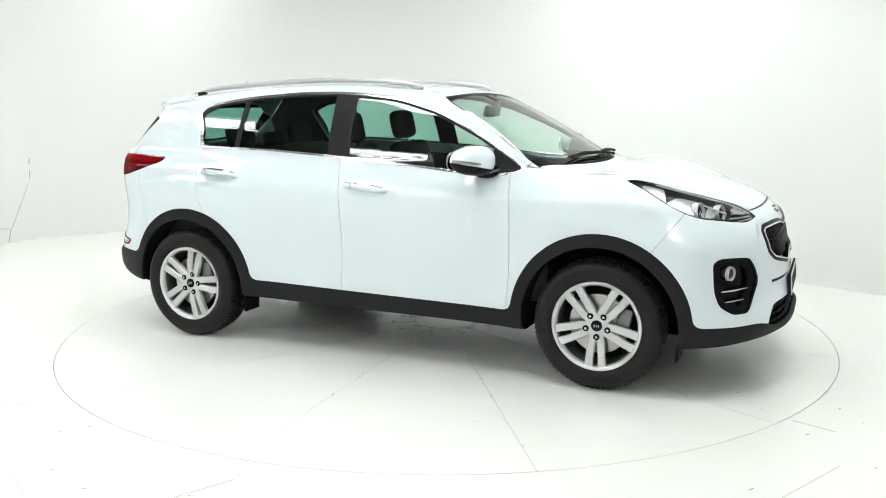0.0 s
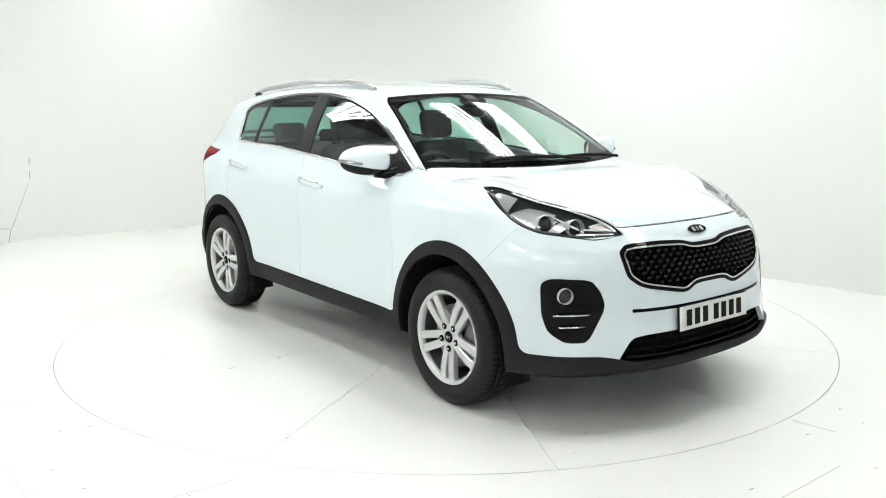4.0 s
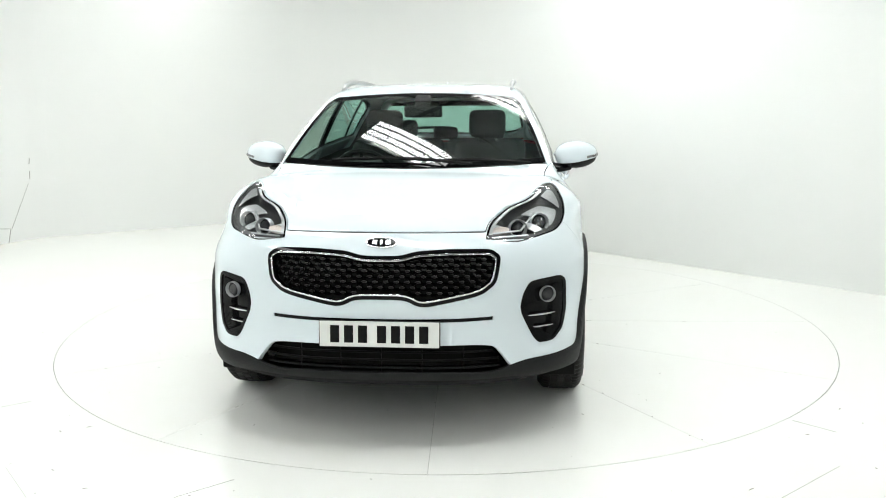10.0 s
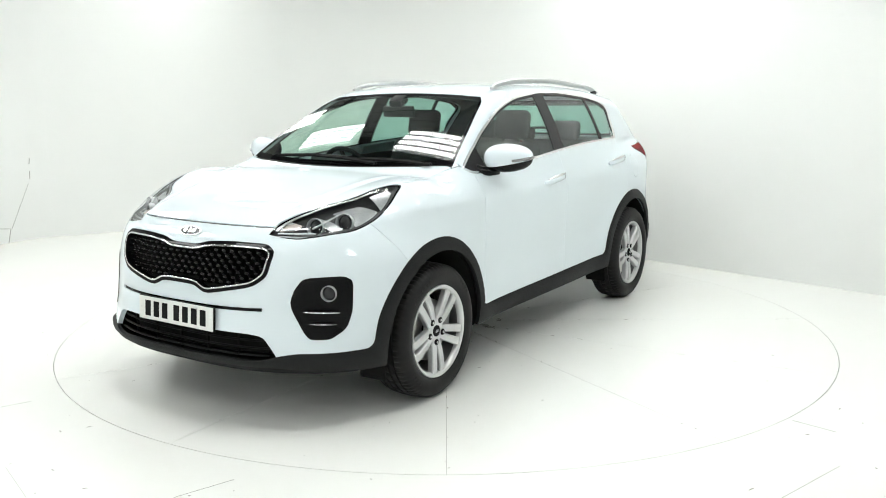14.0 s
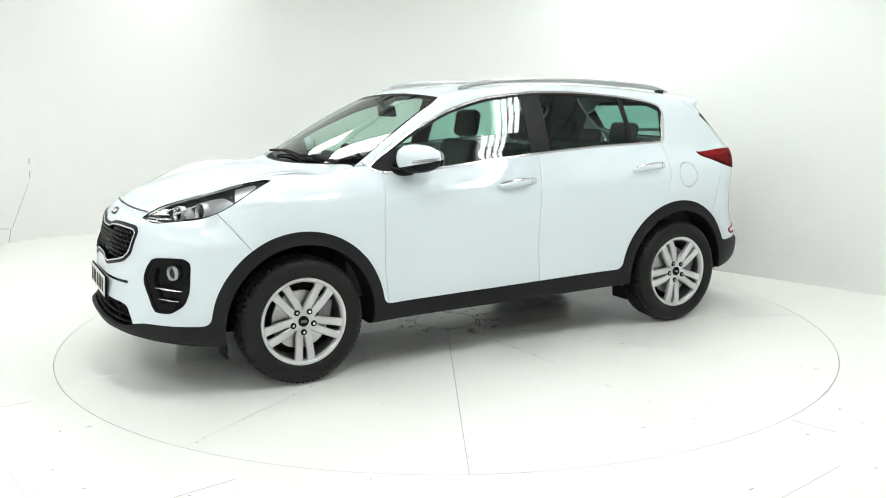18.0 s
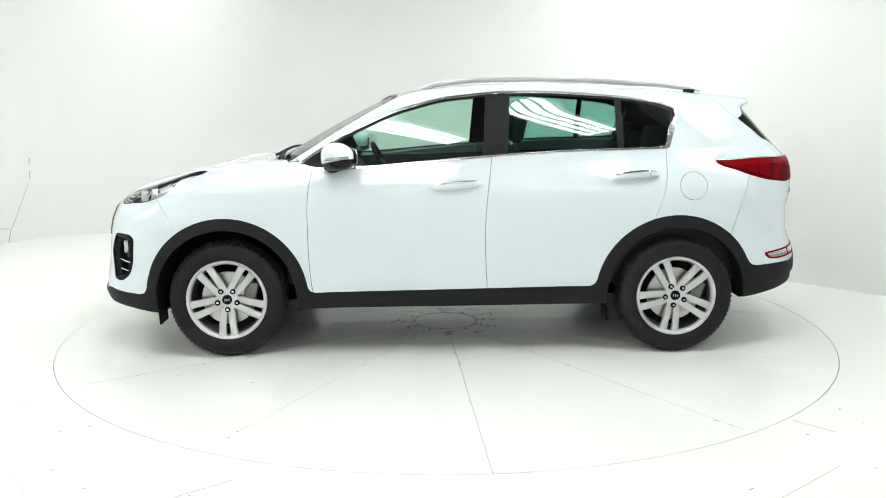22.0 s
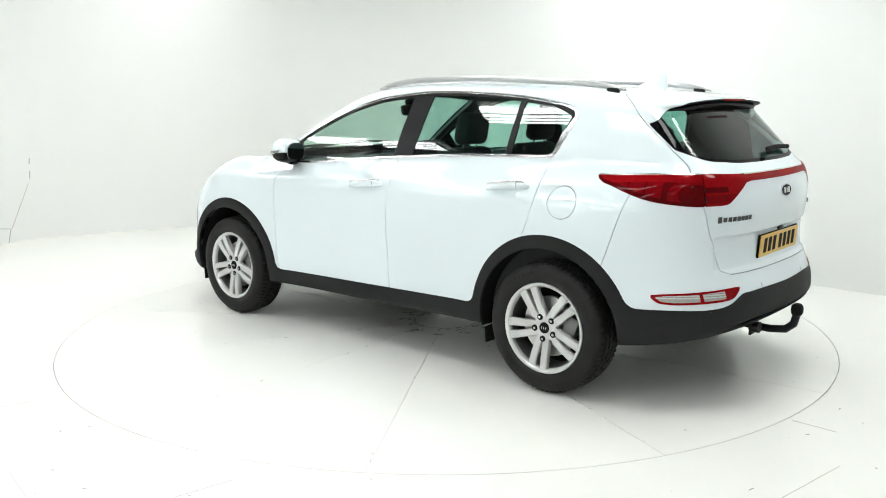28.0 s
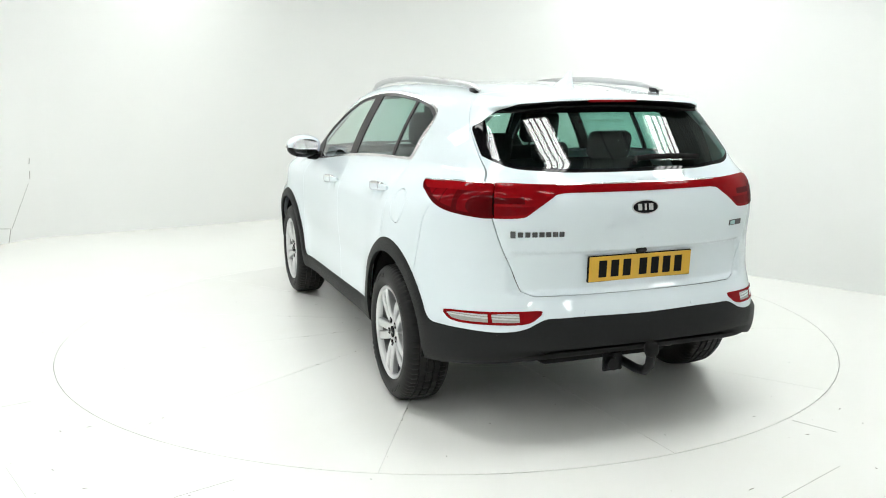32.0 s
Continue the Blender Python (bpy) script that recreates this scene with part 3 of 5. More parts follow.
def border(m):
    e = np.concatenate([m.t[:, [0, 1]], m.t[:, [1, 2]], m.t[:, [2, 0]]])
    key = np.sort(e, axis=1)
    _, first, count = np.unique(key, axis=0, return_index=True, return_counts=True)
    b = e[first[count == 1]]
    on_mid = (np.abs(m.v[b[:, 0], 1]) < 1e-5) & (np.abs(m.v[b[:, 1], 1]) < 1e-5)
    return b[~on_mid]


def with_rim(m, depth, lip=0.0025):
    """Adds the thickness at a panel's border: a rounded lip and a wall that goes in."""
    b = border(m)
    if not len(b) or not depth:
        return m
    used, inv = np.unique(b.ravel(), return_inverse=True)
    b2 = inv.reshape(-1, 2)
    v0, n0 = m.v[used], m.n[used]
    side = np.zeros_like(v0)
    ev = m.v[b[:, 1]] - m.v[b[:, 0]]
    out = np.cross(ev, (m.n[b[:, 0]] + m.n[b[:, 1]]) / 2)
    for k in (0, 1):
        np.add.at(side, b2[:, k], out)
    side /= np.maximum(np.linalg.norm(side, axis=1), 1e-9)[:, None]
    mid = np.abs(v0[:, 1]) < 1e-5
    side[mid, 1] = 0
    na = n0 * 0.7 + side * 0.7
    va = v0 + side * lip * 0.6 - n0 * lip * 0.5
    vb = v0 + side * lip * 0.6 - n0 * depth
    L, k = len(m.v), len(used)
    i0, i1 = b[:, 0], b[:, 1]
    a0, a1 = b2[:, 0] + L, b2[:, 1] + L
    c0, c1, d0, d1 = a0 + k, a1 + k, a0 + 2 * k, a1 + 2 * k
    tri = [m.t]
    for p, q, r, s in ((i0, i1, a1, a0), (c0, c1, d1, d0)):
        tri += [np.stack([q, p, s], -1), np.stack([q, s, r], -1)]
    return Sheet(np.concatenate([m.v, va, va, vb]), np.concatenate([m.n, na, side, side]), np.concatenate(tri))


def moved(m, d):
    d = np.asarray(d)
    return Sheet(m.v + m.n * (d[:, None] if d.ndim else d), m.n, m.t)


def both(m):
    """The sheet and its mirror image, as one."""
    k = np.array([1, -1, 1])
    return Sheet(np.concatenate([m.v, m.v * k]), np.concatenate([m.n, m.n * k]), np.concatenate([m.t, m.t[:, ::-1] + len(m.v)]))


def flipped(m):
    k = np.array([1, -1, 1])
    return Sheet(m.v * k, m.n * k, m.t[:, ::-1])


def sheet_part(name, m, mat, parent, label="", depth=0.012):
    m = with_rim(m, depth)
    return mesh_object(name, m.v.tolist(), m.t.tolist(), mat, parent, label, m.n.tolist())


def pair(name, m, mat, parent, label="", depth=0.012):
    return sheet_part(name, m, mat, parent, label, depth), sheet_part(name, flipped(m), mat, parent, label, depth)


def whole(name, m, mat, parent, label="", depth=0.012):
    m = both(with_rim(m, depth))
    return mesh_object(name, m.v.tolist(), m.t.tolist(), mat, parent, label, m.n.tolist())


def rounded(points, steps=6):
    """A closed outline with softened corners."""
    p = [Vector(q) for q in points]
    out = []
    n = len(p)
    for i in range(n):
        a, b, c = p[i - 1], p[i], p[(i + 1) % n]
        s = b + (a - b) * 0.28
        e = b + (c - b) * 0.28
        for k in range(steps + 1):
            u = k / steps
            out.append(tuple(s * (1 - u) ** 2 + b * 2 * u * (1 - u) + e * u * u))
    return out


def inside(points, u, v):
    """Signed distance to a closed outline, below zero inside."""
    p = np.array(points)
    q = np.roll(p, -1, axis=0)
    best = np.full(u.shape, 1e9)
    odd = np.zeros(u.shape, bool)
    for (ax, ay), (bx, by) in zip(p, q):
        dx, dy = bx - ax, by - ay
        ln = dx * dx + dy * dy
        if ln < 1e-14:
            continue
        t = np.clip(((u - ax) * dx + (v - ay) * dy) / ln, 0, 1)
        best = np.minimum(best, (u - ax - t * dx) ** 2 + (v - ay - t * dy) ** 2)
        hit = (ay > v) != (by > v)
        odd ^= hit & (u < (bx - ax) * (v - ay) / (by - ay if abs(by - ay) > 1e-12 else 1e-12) + ax)
    return np.where(odd, -1, 1) * np.sqrt(best)


# outlines on the skin: (x, z) from the side, (y, z) from ahead or behind
WINDOW_LINE = rounded([(0.905, 1.14), (0.82, 1.104), (0.56, 1.106), (0.25, 1.134), (-0.235, 1.175), (-0.72, 1.202), (-1.24, 1.213), (-1.298, 1.217), (-1.315, 1.26), (-1.352, 1.362), (-1.368, 1.416), (-1.352, 1.458), (-1.275, 1.487),
                       (-1.013, 1.527), (-0.614, 1.556), (-0.284, 1.556), (0.062, 1.522), (0.334, 1.449), (0.603, 1.327), (0.805, 1.208)], 3)
GRILLE = [(0.082, 0.842), (0.155, 0.861), (0.30, 0.869), (0.477, 0.866), (0.52, 0.835), (0.502, 0.725), (0.437, 0.676), (0.205, 0.631), (0.165, 0.634), (0.106, 0.662)]
GRILLE = rounded(GRILLE + [(-y, z) for y, z in GRILLE[::-1]], 4)
FOG = rounded([(0.65, 0.718), (0.785, 0.724), (0.813, 0.70), (0.815, 0.565), (0.80, 0.483), (0.757, 0.439), (0.69, 0.441), (0.664, 0.471), (0.614, 0.575), (0.607, 0.615), (0.62, 0.668)], 4)
INTAKE = [(0.40, 0.466), (0.50, 0.455), (0.565, 0.372), (0.60, 0.29)]
INTAKE = rounded(INTAKE + [(-y, z) for y, z in INTAKE[::-1]], 4)
REFLECTOR = rounded([(0.835, 0.594), (0.815, 0.552), (0.777, 0.546), (0.54, 0.558), (0.465, 0.615), (0.60, 0.609)], 3)
LAMP_INNER = eased(0.03, (1.36, 0.86), (1.425, 0.775), (1.445, 0.745), (1.467, 0.727), (1.545, 0.695), (1.612, 0.67), (1.685, 0.638), (1.715, 0.605), (1.752, 0.56), (1.846, 0.51), (1.92, 0.475), (1.97, 0.461), (2.03, 0.452), (2.12, 0.445))
LAMP_LOW = curve((1.36, 1.13), (1.455, 1.09), (1.525, 1.06), (1.62, 1.008), (1.705, 0.96), (1.775, 0.93), (1.828, 0.914), (1.90, 0.904), (1.97, 0.893), (2.02, 0.888), (2.04, 0.895), (2.055, 0.907), (2.12, 0.95))
HOOD_SIDE = eased(0.03, (0.85, 0.79), (0.95, 0.765), (1.08, 0.735), (1.2, 0.737), (1.3, 0.758), (1.38, 0.766), (1.44, 0.748), (1.467, 0.723), (1.545, 0.691), (1.612, 0.666), (1.685, 0.634), (1.715, 0.601), (1.752, 0.556), (1.846, 0.506), (1.92, 0.471), (1.97, 0.457), (2.03, 0.448), (2.15, 0.43))
GATE_SIDE = curve((0.6, 0.53), (0.69, 0.553), (0.711, 0.562), (0.784, 0.588), (0.86, 0.622), (0.94, 0.650), (1.015, 0.670), (1.12, 0.69), (1.2, 0.73), (1.3, 0.9))
GATE_BACK = curve((0.9, -1.6), (1.0, -1.85), (1.08, -2.0), (1.157, -1.998), (1.276, -1.878), (1.403, -1.722), (1.509, -1.6), (1.55, -1.53), (1.6, -1.42))
LAMP_SPLIT = curve((0.98, 0.664), (1.015, 0.6635), (1.084, 0.6615), (1.149, 0.648), (1.17, 0.64))
GLASS_LOW = curve((0, 1.194), (0.2, 1.195), (0.43, 1.204), (0.6, 1.234), (0.662, 1.275), (0.75, 1.36))
TAIL_LOW_X = curve((-2.4, 0.99), (-1.977, 1.018), (-1.875, 1.034), (-1.74, 1.072), (-1.667, 1.097), (-1.60, 1.119), (-1.578, 1.135), (-1.56, 1.17))
def TAIL_LOW_Y(y):
    return np.interp(y, [0, 0.37, 0.41, 0.488, 0.545, 0.58, 0.68, 1.0], [1.116, 1.118, 1.112, 1.06, 1.018, 1.013, 1.011, 1.0])


DARK_REAR = curve((0, 0.578), (0.40, 0.58), (0.47, 0.577), (0.555, 0.538), (0.80, 0.52), (1.0, 0.52))
DARK_FRONT = curve((0, 0.346), (0.3, 0.346), (0.52, 0.347), (0.57, 0.364), (0.62, 0.374), (0.8, 0.376), (1.0, 0.378))
DOOR_FRONT = curve((0.3, 0.81), (0.383, 0.827), (0.5, 0.84), (0.75, 0.848), (0.97, 0.841), (1.09, 0.822), (1.2, 0.79))
DOOR_MID = curve((0.3, -0.21), (0.403, -0.207), (0.777, -0.196), (0.944, -0.208), (1.161, -0.235), (1.3, -0.25))
DOOR_REAR = curve((0.5, -1.02), (0.78, -1.178), (0.948, -1.241), (1.224, -1.285), (1.35, -1.31))


def gate_edge(x, y, z):
    """Below zero on the tailgate's side of its upright shut lines."""
    return np.maximum((y - GATE_SIDE(z)) * 0.97, (x - GATE_BACK(z)) * 0.72)


def arch(x, z, r):
    return np.minimum(np.hypot(x - AXLE, z - 0.352), np.hypot(x + AXLE, z - 0.352)) - r


def build_skin(car):
    m = body_sheet(BODY_STEP)
    X = lambda s: (s.v[:, 0], s.v[:, 1], s.v[:, 2])
    g = 0.003  # half a shut line

    def take(m, f):
        return cut(m, f)

    # wheel openings
    x, y, z = X(m)
    _, m = take(m, np.maximum(arch(x, z, 0.415), 0.56 - y))
    # underside
    x, y, z = X(m)
    under, m = take(m, np.maximum(m.n[:, 2] + 0.55, z - 0.5))
    whole("underbody", under, UNDERBODY, car, "dark underbody", 0.004)
    # dark cladding: sills, wheel arches, lower bumpers
    x, y, z = X(m)
    sill = np.maximum(z - (0.396 - 0.0165 * x), np.abs(x) - 1.0)
    lip = np.maximum(z - DARK_FRONT(y), 1.55 - x)
    tail = np.maximum(z - DARK_REAR(y), x + 1.6)
    fc = smin(smin(np.maximum(arch(x, z, 0.482), 0.5 - y), sill, 0.05), smin(lip, tail, 0.01), 0.05)
    clad, m = take(m, fc)
    x, y, z = X(clad)
    fc2 = smin(smin(arch(x, z, 0.482), np.maximum(z - (0.396 - 0.0165 * x), np.abs(x) - 1.0), 0.05), smin(np.maximum(z - DARK_FRONT(y), 1.55 - x), np.maximum(z - DARK_REAR(y), x + 1.6), 0.01), 0.05)
    proud = 0.017 * ramp(-fc2, 0, 0.02)
    proud = proud * ramp(y, 0.55, 0.7) + 0.004 * (1 - ramp(y, 0.55, 0.7))
    groove = 0.02 * np.exp(-(((z - 0.43) / 0.014) ** 2)) * (x < -1.9) * ramp(y, 0.72, 0.6)
    clad = moved(clad, proud - groove)
    front, rest = take(clad, 0.85 * 1.335 + 0.2 - X(clad)[0])
    rear, side = take(rest, X(rest)[0] + 1.335)
    # split at the axle lines: bumper lip, side cladding, rear bumper apron
    whole("front_lip", front, CLADDING, car, "dark grey plastic front lip and arch trim", 0.02)
    whole("rear_apron", rear, CLADDING, car, "dark grey plastic lower rear bumper", 0.02)
    pair("side_cladding", side, CLADDING, car, "dark grey plastic sill and wheel-arch trim", 0.02)
    # side windows
    x, y, z = X(m)
    dlo, m = take(m, np.maximum(inside(WINDOW_LINE, x, z), 0.45 - y))
    x, y, z = X(dlo)
    fw = inside(WINDOW_LINE, x, z)
    wide = 0.010 + 0.032 * ramp(x, -1.25, -1.33) * ramp(z, 1.44, 1.3)
    inner, ring = take(dlo, fw + wide)
    pair("window_trim", moved(ring, 0.004), CHROME, car, "chrome strip round the side windows", 0.008)
    x, y, z = X(inner)
    fw = inside(WINDOW_LINE, x, z)
    lean = (z - 1.17) * -0.07
    seal = lambda x, z: 0.011 + 0.011 * ramp(z - (1.149 - 0.0575 * x), 0.02, 0.09)
    pane_f = np.maximum(fw + seal(x, z), np.maximum(-0.186 + lean - x, x - 0.66 - 0.4 * (z - 1.12)))
    gl, inner = take(inner, pane_f)
    pair("front_door_window", moved(gl, -0.004), FRONT_GLASS, car, "lightly tinted door glass", 0.003)
    x, y, z = X(inner)
    fw = inside(WINDOW_LINE, x, z)
    lean = (z - 1.17) * -0.07
    gl, inner = take(inner, np.maximum(fw + seal(x, z), np.maximum(x - (-0.33 + lean), -0.99 - x)))
    pair("rear_door_window", moved(gl, -0.004), REAR_GLASS, car, "darker tinted door glass", 0.003)
    x, y, z = X(inner)
    fw = inside(WINDOW_LINE, x, z)
    gl, inner = take(inner, np.maximum(fw + seal(x, z) + 0.012 * ramp(x, -1.2, -1.3), x + 1.025))
    pair("quarter_window", moved(gl, -0.004), REAR_GLASS, car, "darker tinted quarter glass", 0.003)
    pair("window_pillar", moved(inner, -0.001), SATIN_BLACK, car, "satin black window frame and pillar", 0.01)
    # windscreen and cowl
    x, y, z = X(m)
    edge = 1.142 - 0.30 * y * y
    ys = 0.553 + (x - 0.31) * 0.27 + 0.03 * ramp(x, 0.3, 0.4)
    ws, m = take(m, np.maximum(np.maximum(x - edge, 0.335 - 0.05 * y * y - x), y - ys) + 0.0)
    x, y, z = X(ws)
    ys = 0.553 + (x - 0.31) * 0.27 + 0.03 * ramp(x, 0.3, 0.4)
    pane, cowl = take(ws, x - (1.095 - 0.30 * y * y))
    pane = one_bow(pane, np.maximum(X(pane)[0] - 0.93 + 0.30 * X(pane)[1] ** 2, X(pane)[1] - 0.56) < 0, 0.87)
    whole("cowl", moved(cowl, -0.02), MATT_BLACK, car, "black plastic cowl", 0.02)
    x, y, z = X(pane)
    ys = 0.553 + (x - 0.31) * 0.27 + 0.03 * ramp(x, 0.3, 0.4)
    clear, frit = take(pane, np.maximum(np.maximum(x - (1.06 - 0.30 * y * y), 0.365 + 0.03 * ramp(y, 0.2, 0.05) - x), y - ys + 0.018))
    whole("windscreen", moved(clear, -0.003), WINDSCREEN_GLASS, car, "clear windscreen", 0.002)
    whole("windscreen_border", moved(frit, -0.003), GLOSS_BLACK, car, "black edge of the windscreen", 0.006)
    # headlights
    x, y, z = X(m)
    lamp, m = take(m, np.maximum(np.maximum((LAMP_INNER(x) - y) * 0.9, (LAMP_LOW(x) - z) * 0.92), 1.4 - x))
    lamp = refined(refined(lamp))
    pair("headlight", lamp, CLEAR_LENS, car, "clear swept-back headlight lens", 0.003)
    x, y, z = X(lamp)
    deep = moved(lamp, -0.012 - 0.05 * ramp(np.minimum(y - LAMP_INNER(x), z - LAMP_LOW(x)), 0.0, 0.05))
    pair("headlight_bowl", deep, LAMP_BOWL, car, "dark headlight housing", 0.0)
    def sunk(name, f, d, mat, label):
        sh = moved(take(lamp, f)[0], -d)
        pair(name, sh, mat, car, label, 0.004)

    up, low_ = y - LAMP_INNER(x), z - LAMP_LOW(x)
    sunk("headlight_brow", np.maximum(np.maximum(0.011 - up, up - 0.024), np.maximum(x - 2.02, 1.58 - x)), 0.006, SILVER, "slim bright brow along the headlight")
    sunk("side_reflector", np.maximum(np.maximum(0.040 - up, 0.017 - low_), np.maximum(1.525 - x, x - 1.635 - 0.3 * (y - 0.75))), 0.016, SILVER, "bright outer reflector of the headlight")
    sunk("main_reflector", np.maximum(np.maximum(0.075 - up, 0.025 - low_), np.maximum(1.675 - x - 0.4 * (y - 0.75), x - 1.79)), 0.032, SILVER, "bright main reflector of the headlight")
    sunk("inner_reflector", np.maximum(np.maximum(0.075 - up, 0.03 - low_), np.maximum(1.845 - x, x - 1.885)), 0.034, SILVER, "bright inner reflector of the headlight")
    sunk("indicator_cell", np.maximum(np.maximum(0.022 - up, 0.042 - low_), np.maximum(1.94 - x, y - 0.555)), 0.016, AMBER_LENS, "pale amber indicator cell")
    # four stripe reflections in the lamp, laid in as thin silver bands
    for k in range(4):
        c = 0.905 + 0.0115 * k
        sunk("lamp_blade", np.maximum(np.abs(z - c - 0.10 * (2.04 - x) * (k - 1)) - 0.0018, np.maximum(np.maximum(0.02 - up, 0.008 - low_), np.maximum(1.945 - x, 0.485 - y))), 0.010, SILVER, "silver stripe drawn in for a reflection in the headlight")
    edge_in, edge_out = take(lamp, np.maximum((LAMP_INNER(x) - y) * 0.9 + 0.009, (LAMP_LOW(x) - z) * 0.92 + 0.005))
    pair("headlight_edge", moved(edge_out, -0.004), GLOSS_BLACK, car, "black rim of the headlight", 0.006)
    # tail lights and the strip between them
    x, y, z = X(m)
    zb = np.maximum(TAIL_LOW_X(x), TAIL_LOW_Y(y))
    ztop = 1.152 + 0.008 * ramp(y, 0.4, 0.65) - 0.012 * ramp(x, -1.9, -1.6)
    tl, m = take(m, np.maximum(np.maximum(z - ztop, zb - z) * 0.95, x + 1.55))
    tl = refined(refined(tl))
    x, y, z = X(tl)
    lamp_split = lambda x, y, z: y - LAMP_SPLIT(z)
    gate_in, outer = take(tl, lamp_split(x, y, z) + g)
    _, outer = take(outer, lamp_split(*X(outer)) - g)
    x, y, z = X(outer)
    low, top_strip = take(outer, z - 1.149 - 0.008 * ramp(y, 0.4, 0.65) + 0.012 * ramp(x, -1.9, -1.6))
    x, y, z = X(low)
    zb = np.maximum(TAIL_LOW_X(x), TAIL_LOW_Y(y))
    core, rim_ = take(low, -(z - zb - 0.014))
    x, y, z = X(core)
    ztop = 1.149 + 0.008 * ramp(y, 0.4, 0.65) - 0.012 * ramp(x, -1.9, -1.6)
    band, core = take(core, ztop - 0.034 - z)
    lens = pair("tail_light", moved(band, 0.002), RED_LENS, car, "glossy red wrap-round tail light", 0.02)
    x, y, z = X(core)
    zb = np.maximum(TAIL_LOW_X(x), TAIL_LOW_Y(y))
    loop = np.maximum(np.abs(np.hypot((x + 2.03) / 1.3, z - 1.065) - 0.062) - 0.016, x + 1.93)
    cells = np.maximum(np.abs((x + 2.0) % 0.085 - 0.042) - 0.038, np.maximum(zb + 0.02 - z, np.maximum(-1.905 - x, x + 1.66)))
    glow, dark = take(core, np.minimum(loop, cells))
    pair("tail_light_cell", moved(glow, 0.002), RED_CELL, car, "red reflector cells behind the lens", 0.0)
    pair("tail_light_body", moved(dark, 0.002), DARK_RED, car, "smoked red lens", 0.0)
    pair("tail_light_edge", moved(rim_, 0.002), DARK_RED, car, "dark red lower edge of the tail light", 0.02)
    pair("tail_light_strip", moved(top_strip, 0.004), CHROME, car, "bright strip over the tail light", 0.02)
    x, y, z = X(gate_in)
    lampi, bar = take(gate_in, 0.40 - y)
    x, y, z = X(lampi)
    eye, lampi = take(lampi, np.maximum(np.abs(z - 1.086) - 0.013, 0.545 - y))
    low_cell, lampi = take(lampi, np.maximum(X(lampi)[2] - 1.062, np.maximum(0.49 - X(lampi)[1], TAIL_LOW_Y(X(lampi)[1]) + 0.012 - X(lampi)[2])))
    pair("gate_light", moved(lampi, 0.002), RED_LENS, car, "glossy red inner tail light on the tailgate", 0.02)
    pair("gate_light_cell", moved(low_cell, 0.002), RED_CELL, car, "red reflector cell behind the lens", 0.0)
    pair("gate_light_eye", moved(eye, 0.002), DARK_RED, car, "dark slot in the tailgate light", 0.0)
    bar_lo, bar_hi = take(bar, X(bar)[2] - 1.148)
    whole("light_bar", moved(bar_lo, 0.003), RED_LENS, car, "red reflector bar across the tailgate", 0.01)
    whole("bar_trim", moved(bar_hi, 0.004), CHROME, car, "thin chrome strip over the light bar", 0.01)
    # rear window
    x, y, z = X(m)
    rg, m = take(m, np.maximum(np.maximum(GLASS_LOW(y) - z, gate_edge(x, y, z) + 0.006), np.maximum(z - top_z(x, y) + 0.018 + 0.65 * smax(y - 0.49, 0 * y, 0.05), x + 1.6)))
    x, y, z = X(rg)
    clear, frit = take(rg, np.maximum(np.maximum(GLASS_LOW(y) + 0.016 - z, y - 0.612 + 0.2 * (z - 1.3)), z - 1.45))
    whole("rear_window", moved(clear, -0.002), BACK_GLASS, car, "tinted rear window", 0.0)
    fin, frit = take(frit, 1.335 - 0.62 * (X(frit)[0] + 1.72) - X(frit)[2])
    whole("rear_window_border", moved(frit, -0.002), GLOSS_BLACK, car, "black edge of the rear window", 0.0)
    whole("spoiler_underside", moved(fin, -0.002), GLOSS_BLACK, car, "black underside and ends of the roof spoiler", 0.0)
    # grille, lower intake, slot, fog lamp bays
    x, y, z = X(m)
    gr, m = take(m, np.maximum(inside(GRILLE, y, z), 1.8 - x))
    gr = refined(gr)
    x, y, z = X(gr)
    fg = inside(GRILLE, y, z)
    hole, frame_ = take(gr, fg + 0.022)
    whole("grille_frame", moved(frame_, 0.004), GLOSS_BLACK, car, "gloss black grille surround", 0.03)
    x, y, z = X(frame_)
    fg = inside(GRILLE, y, z)
    a = take(frame_, fg + 0.0165)[0]
    a = take(a, -(inside(GRILLE, X(a)[1], X(a)[2]) + 0.0208))[0]
    whole("grille_ring", moved(a, 0.0065), CHROME, car, "bright ring round the grille", 0.004)
    whole("grille_back", moved(hole, -0.035), MATT_BLACK, car, "black panel behind the grille", 0.0)
    x, y, z = X(m)
    it, m = take(m, np.maximum(inside(INTAKE, y, z), 1.8 - x))
    whole("lower_intake", moved(it, -0.1), MATT_BLACK, car, "black lower air intake", 0.0)
    x, y, z = X(m)
    sl, m = take(m, np.maximum(np.maximum(np.abs(z - (0.569 + 0.02 * y * y)) - 0.0095, y - 0.492), 1.8 - x))
    whole("bumper_slot", moved(sl, -0.008), GLOSS_BLACK, car, "black slot across the bumper", 0.0)
    x, y, z = X(m)
    fb, m = take(m, np.maximum(inside(FOG, y, z), 1.7 - x))
    fb = refined(fb)
    x, y, z = X(fb)
    ff = inside(FOG, y, z)
    bay, rim2 = take(fb, ff + 0.012)
    pair("fog_surround", moved(rim2, 0.003), GLOSS_BLACK, car, "gloss black fog lamp surround", 0.03)
    x, y, z = X(bay)
    pair("fog_bay", moved(bay, -0.045 * ramp(-inside(FOG, y, z), 0.012, 0.05)), GLOSS_BLACK, car, "black fog lamp bay", 0.0)
    # rear reflectors in the bumper
    x, y, z = X(m)
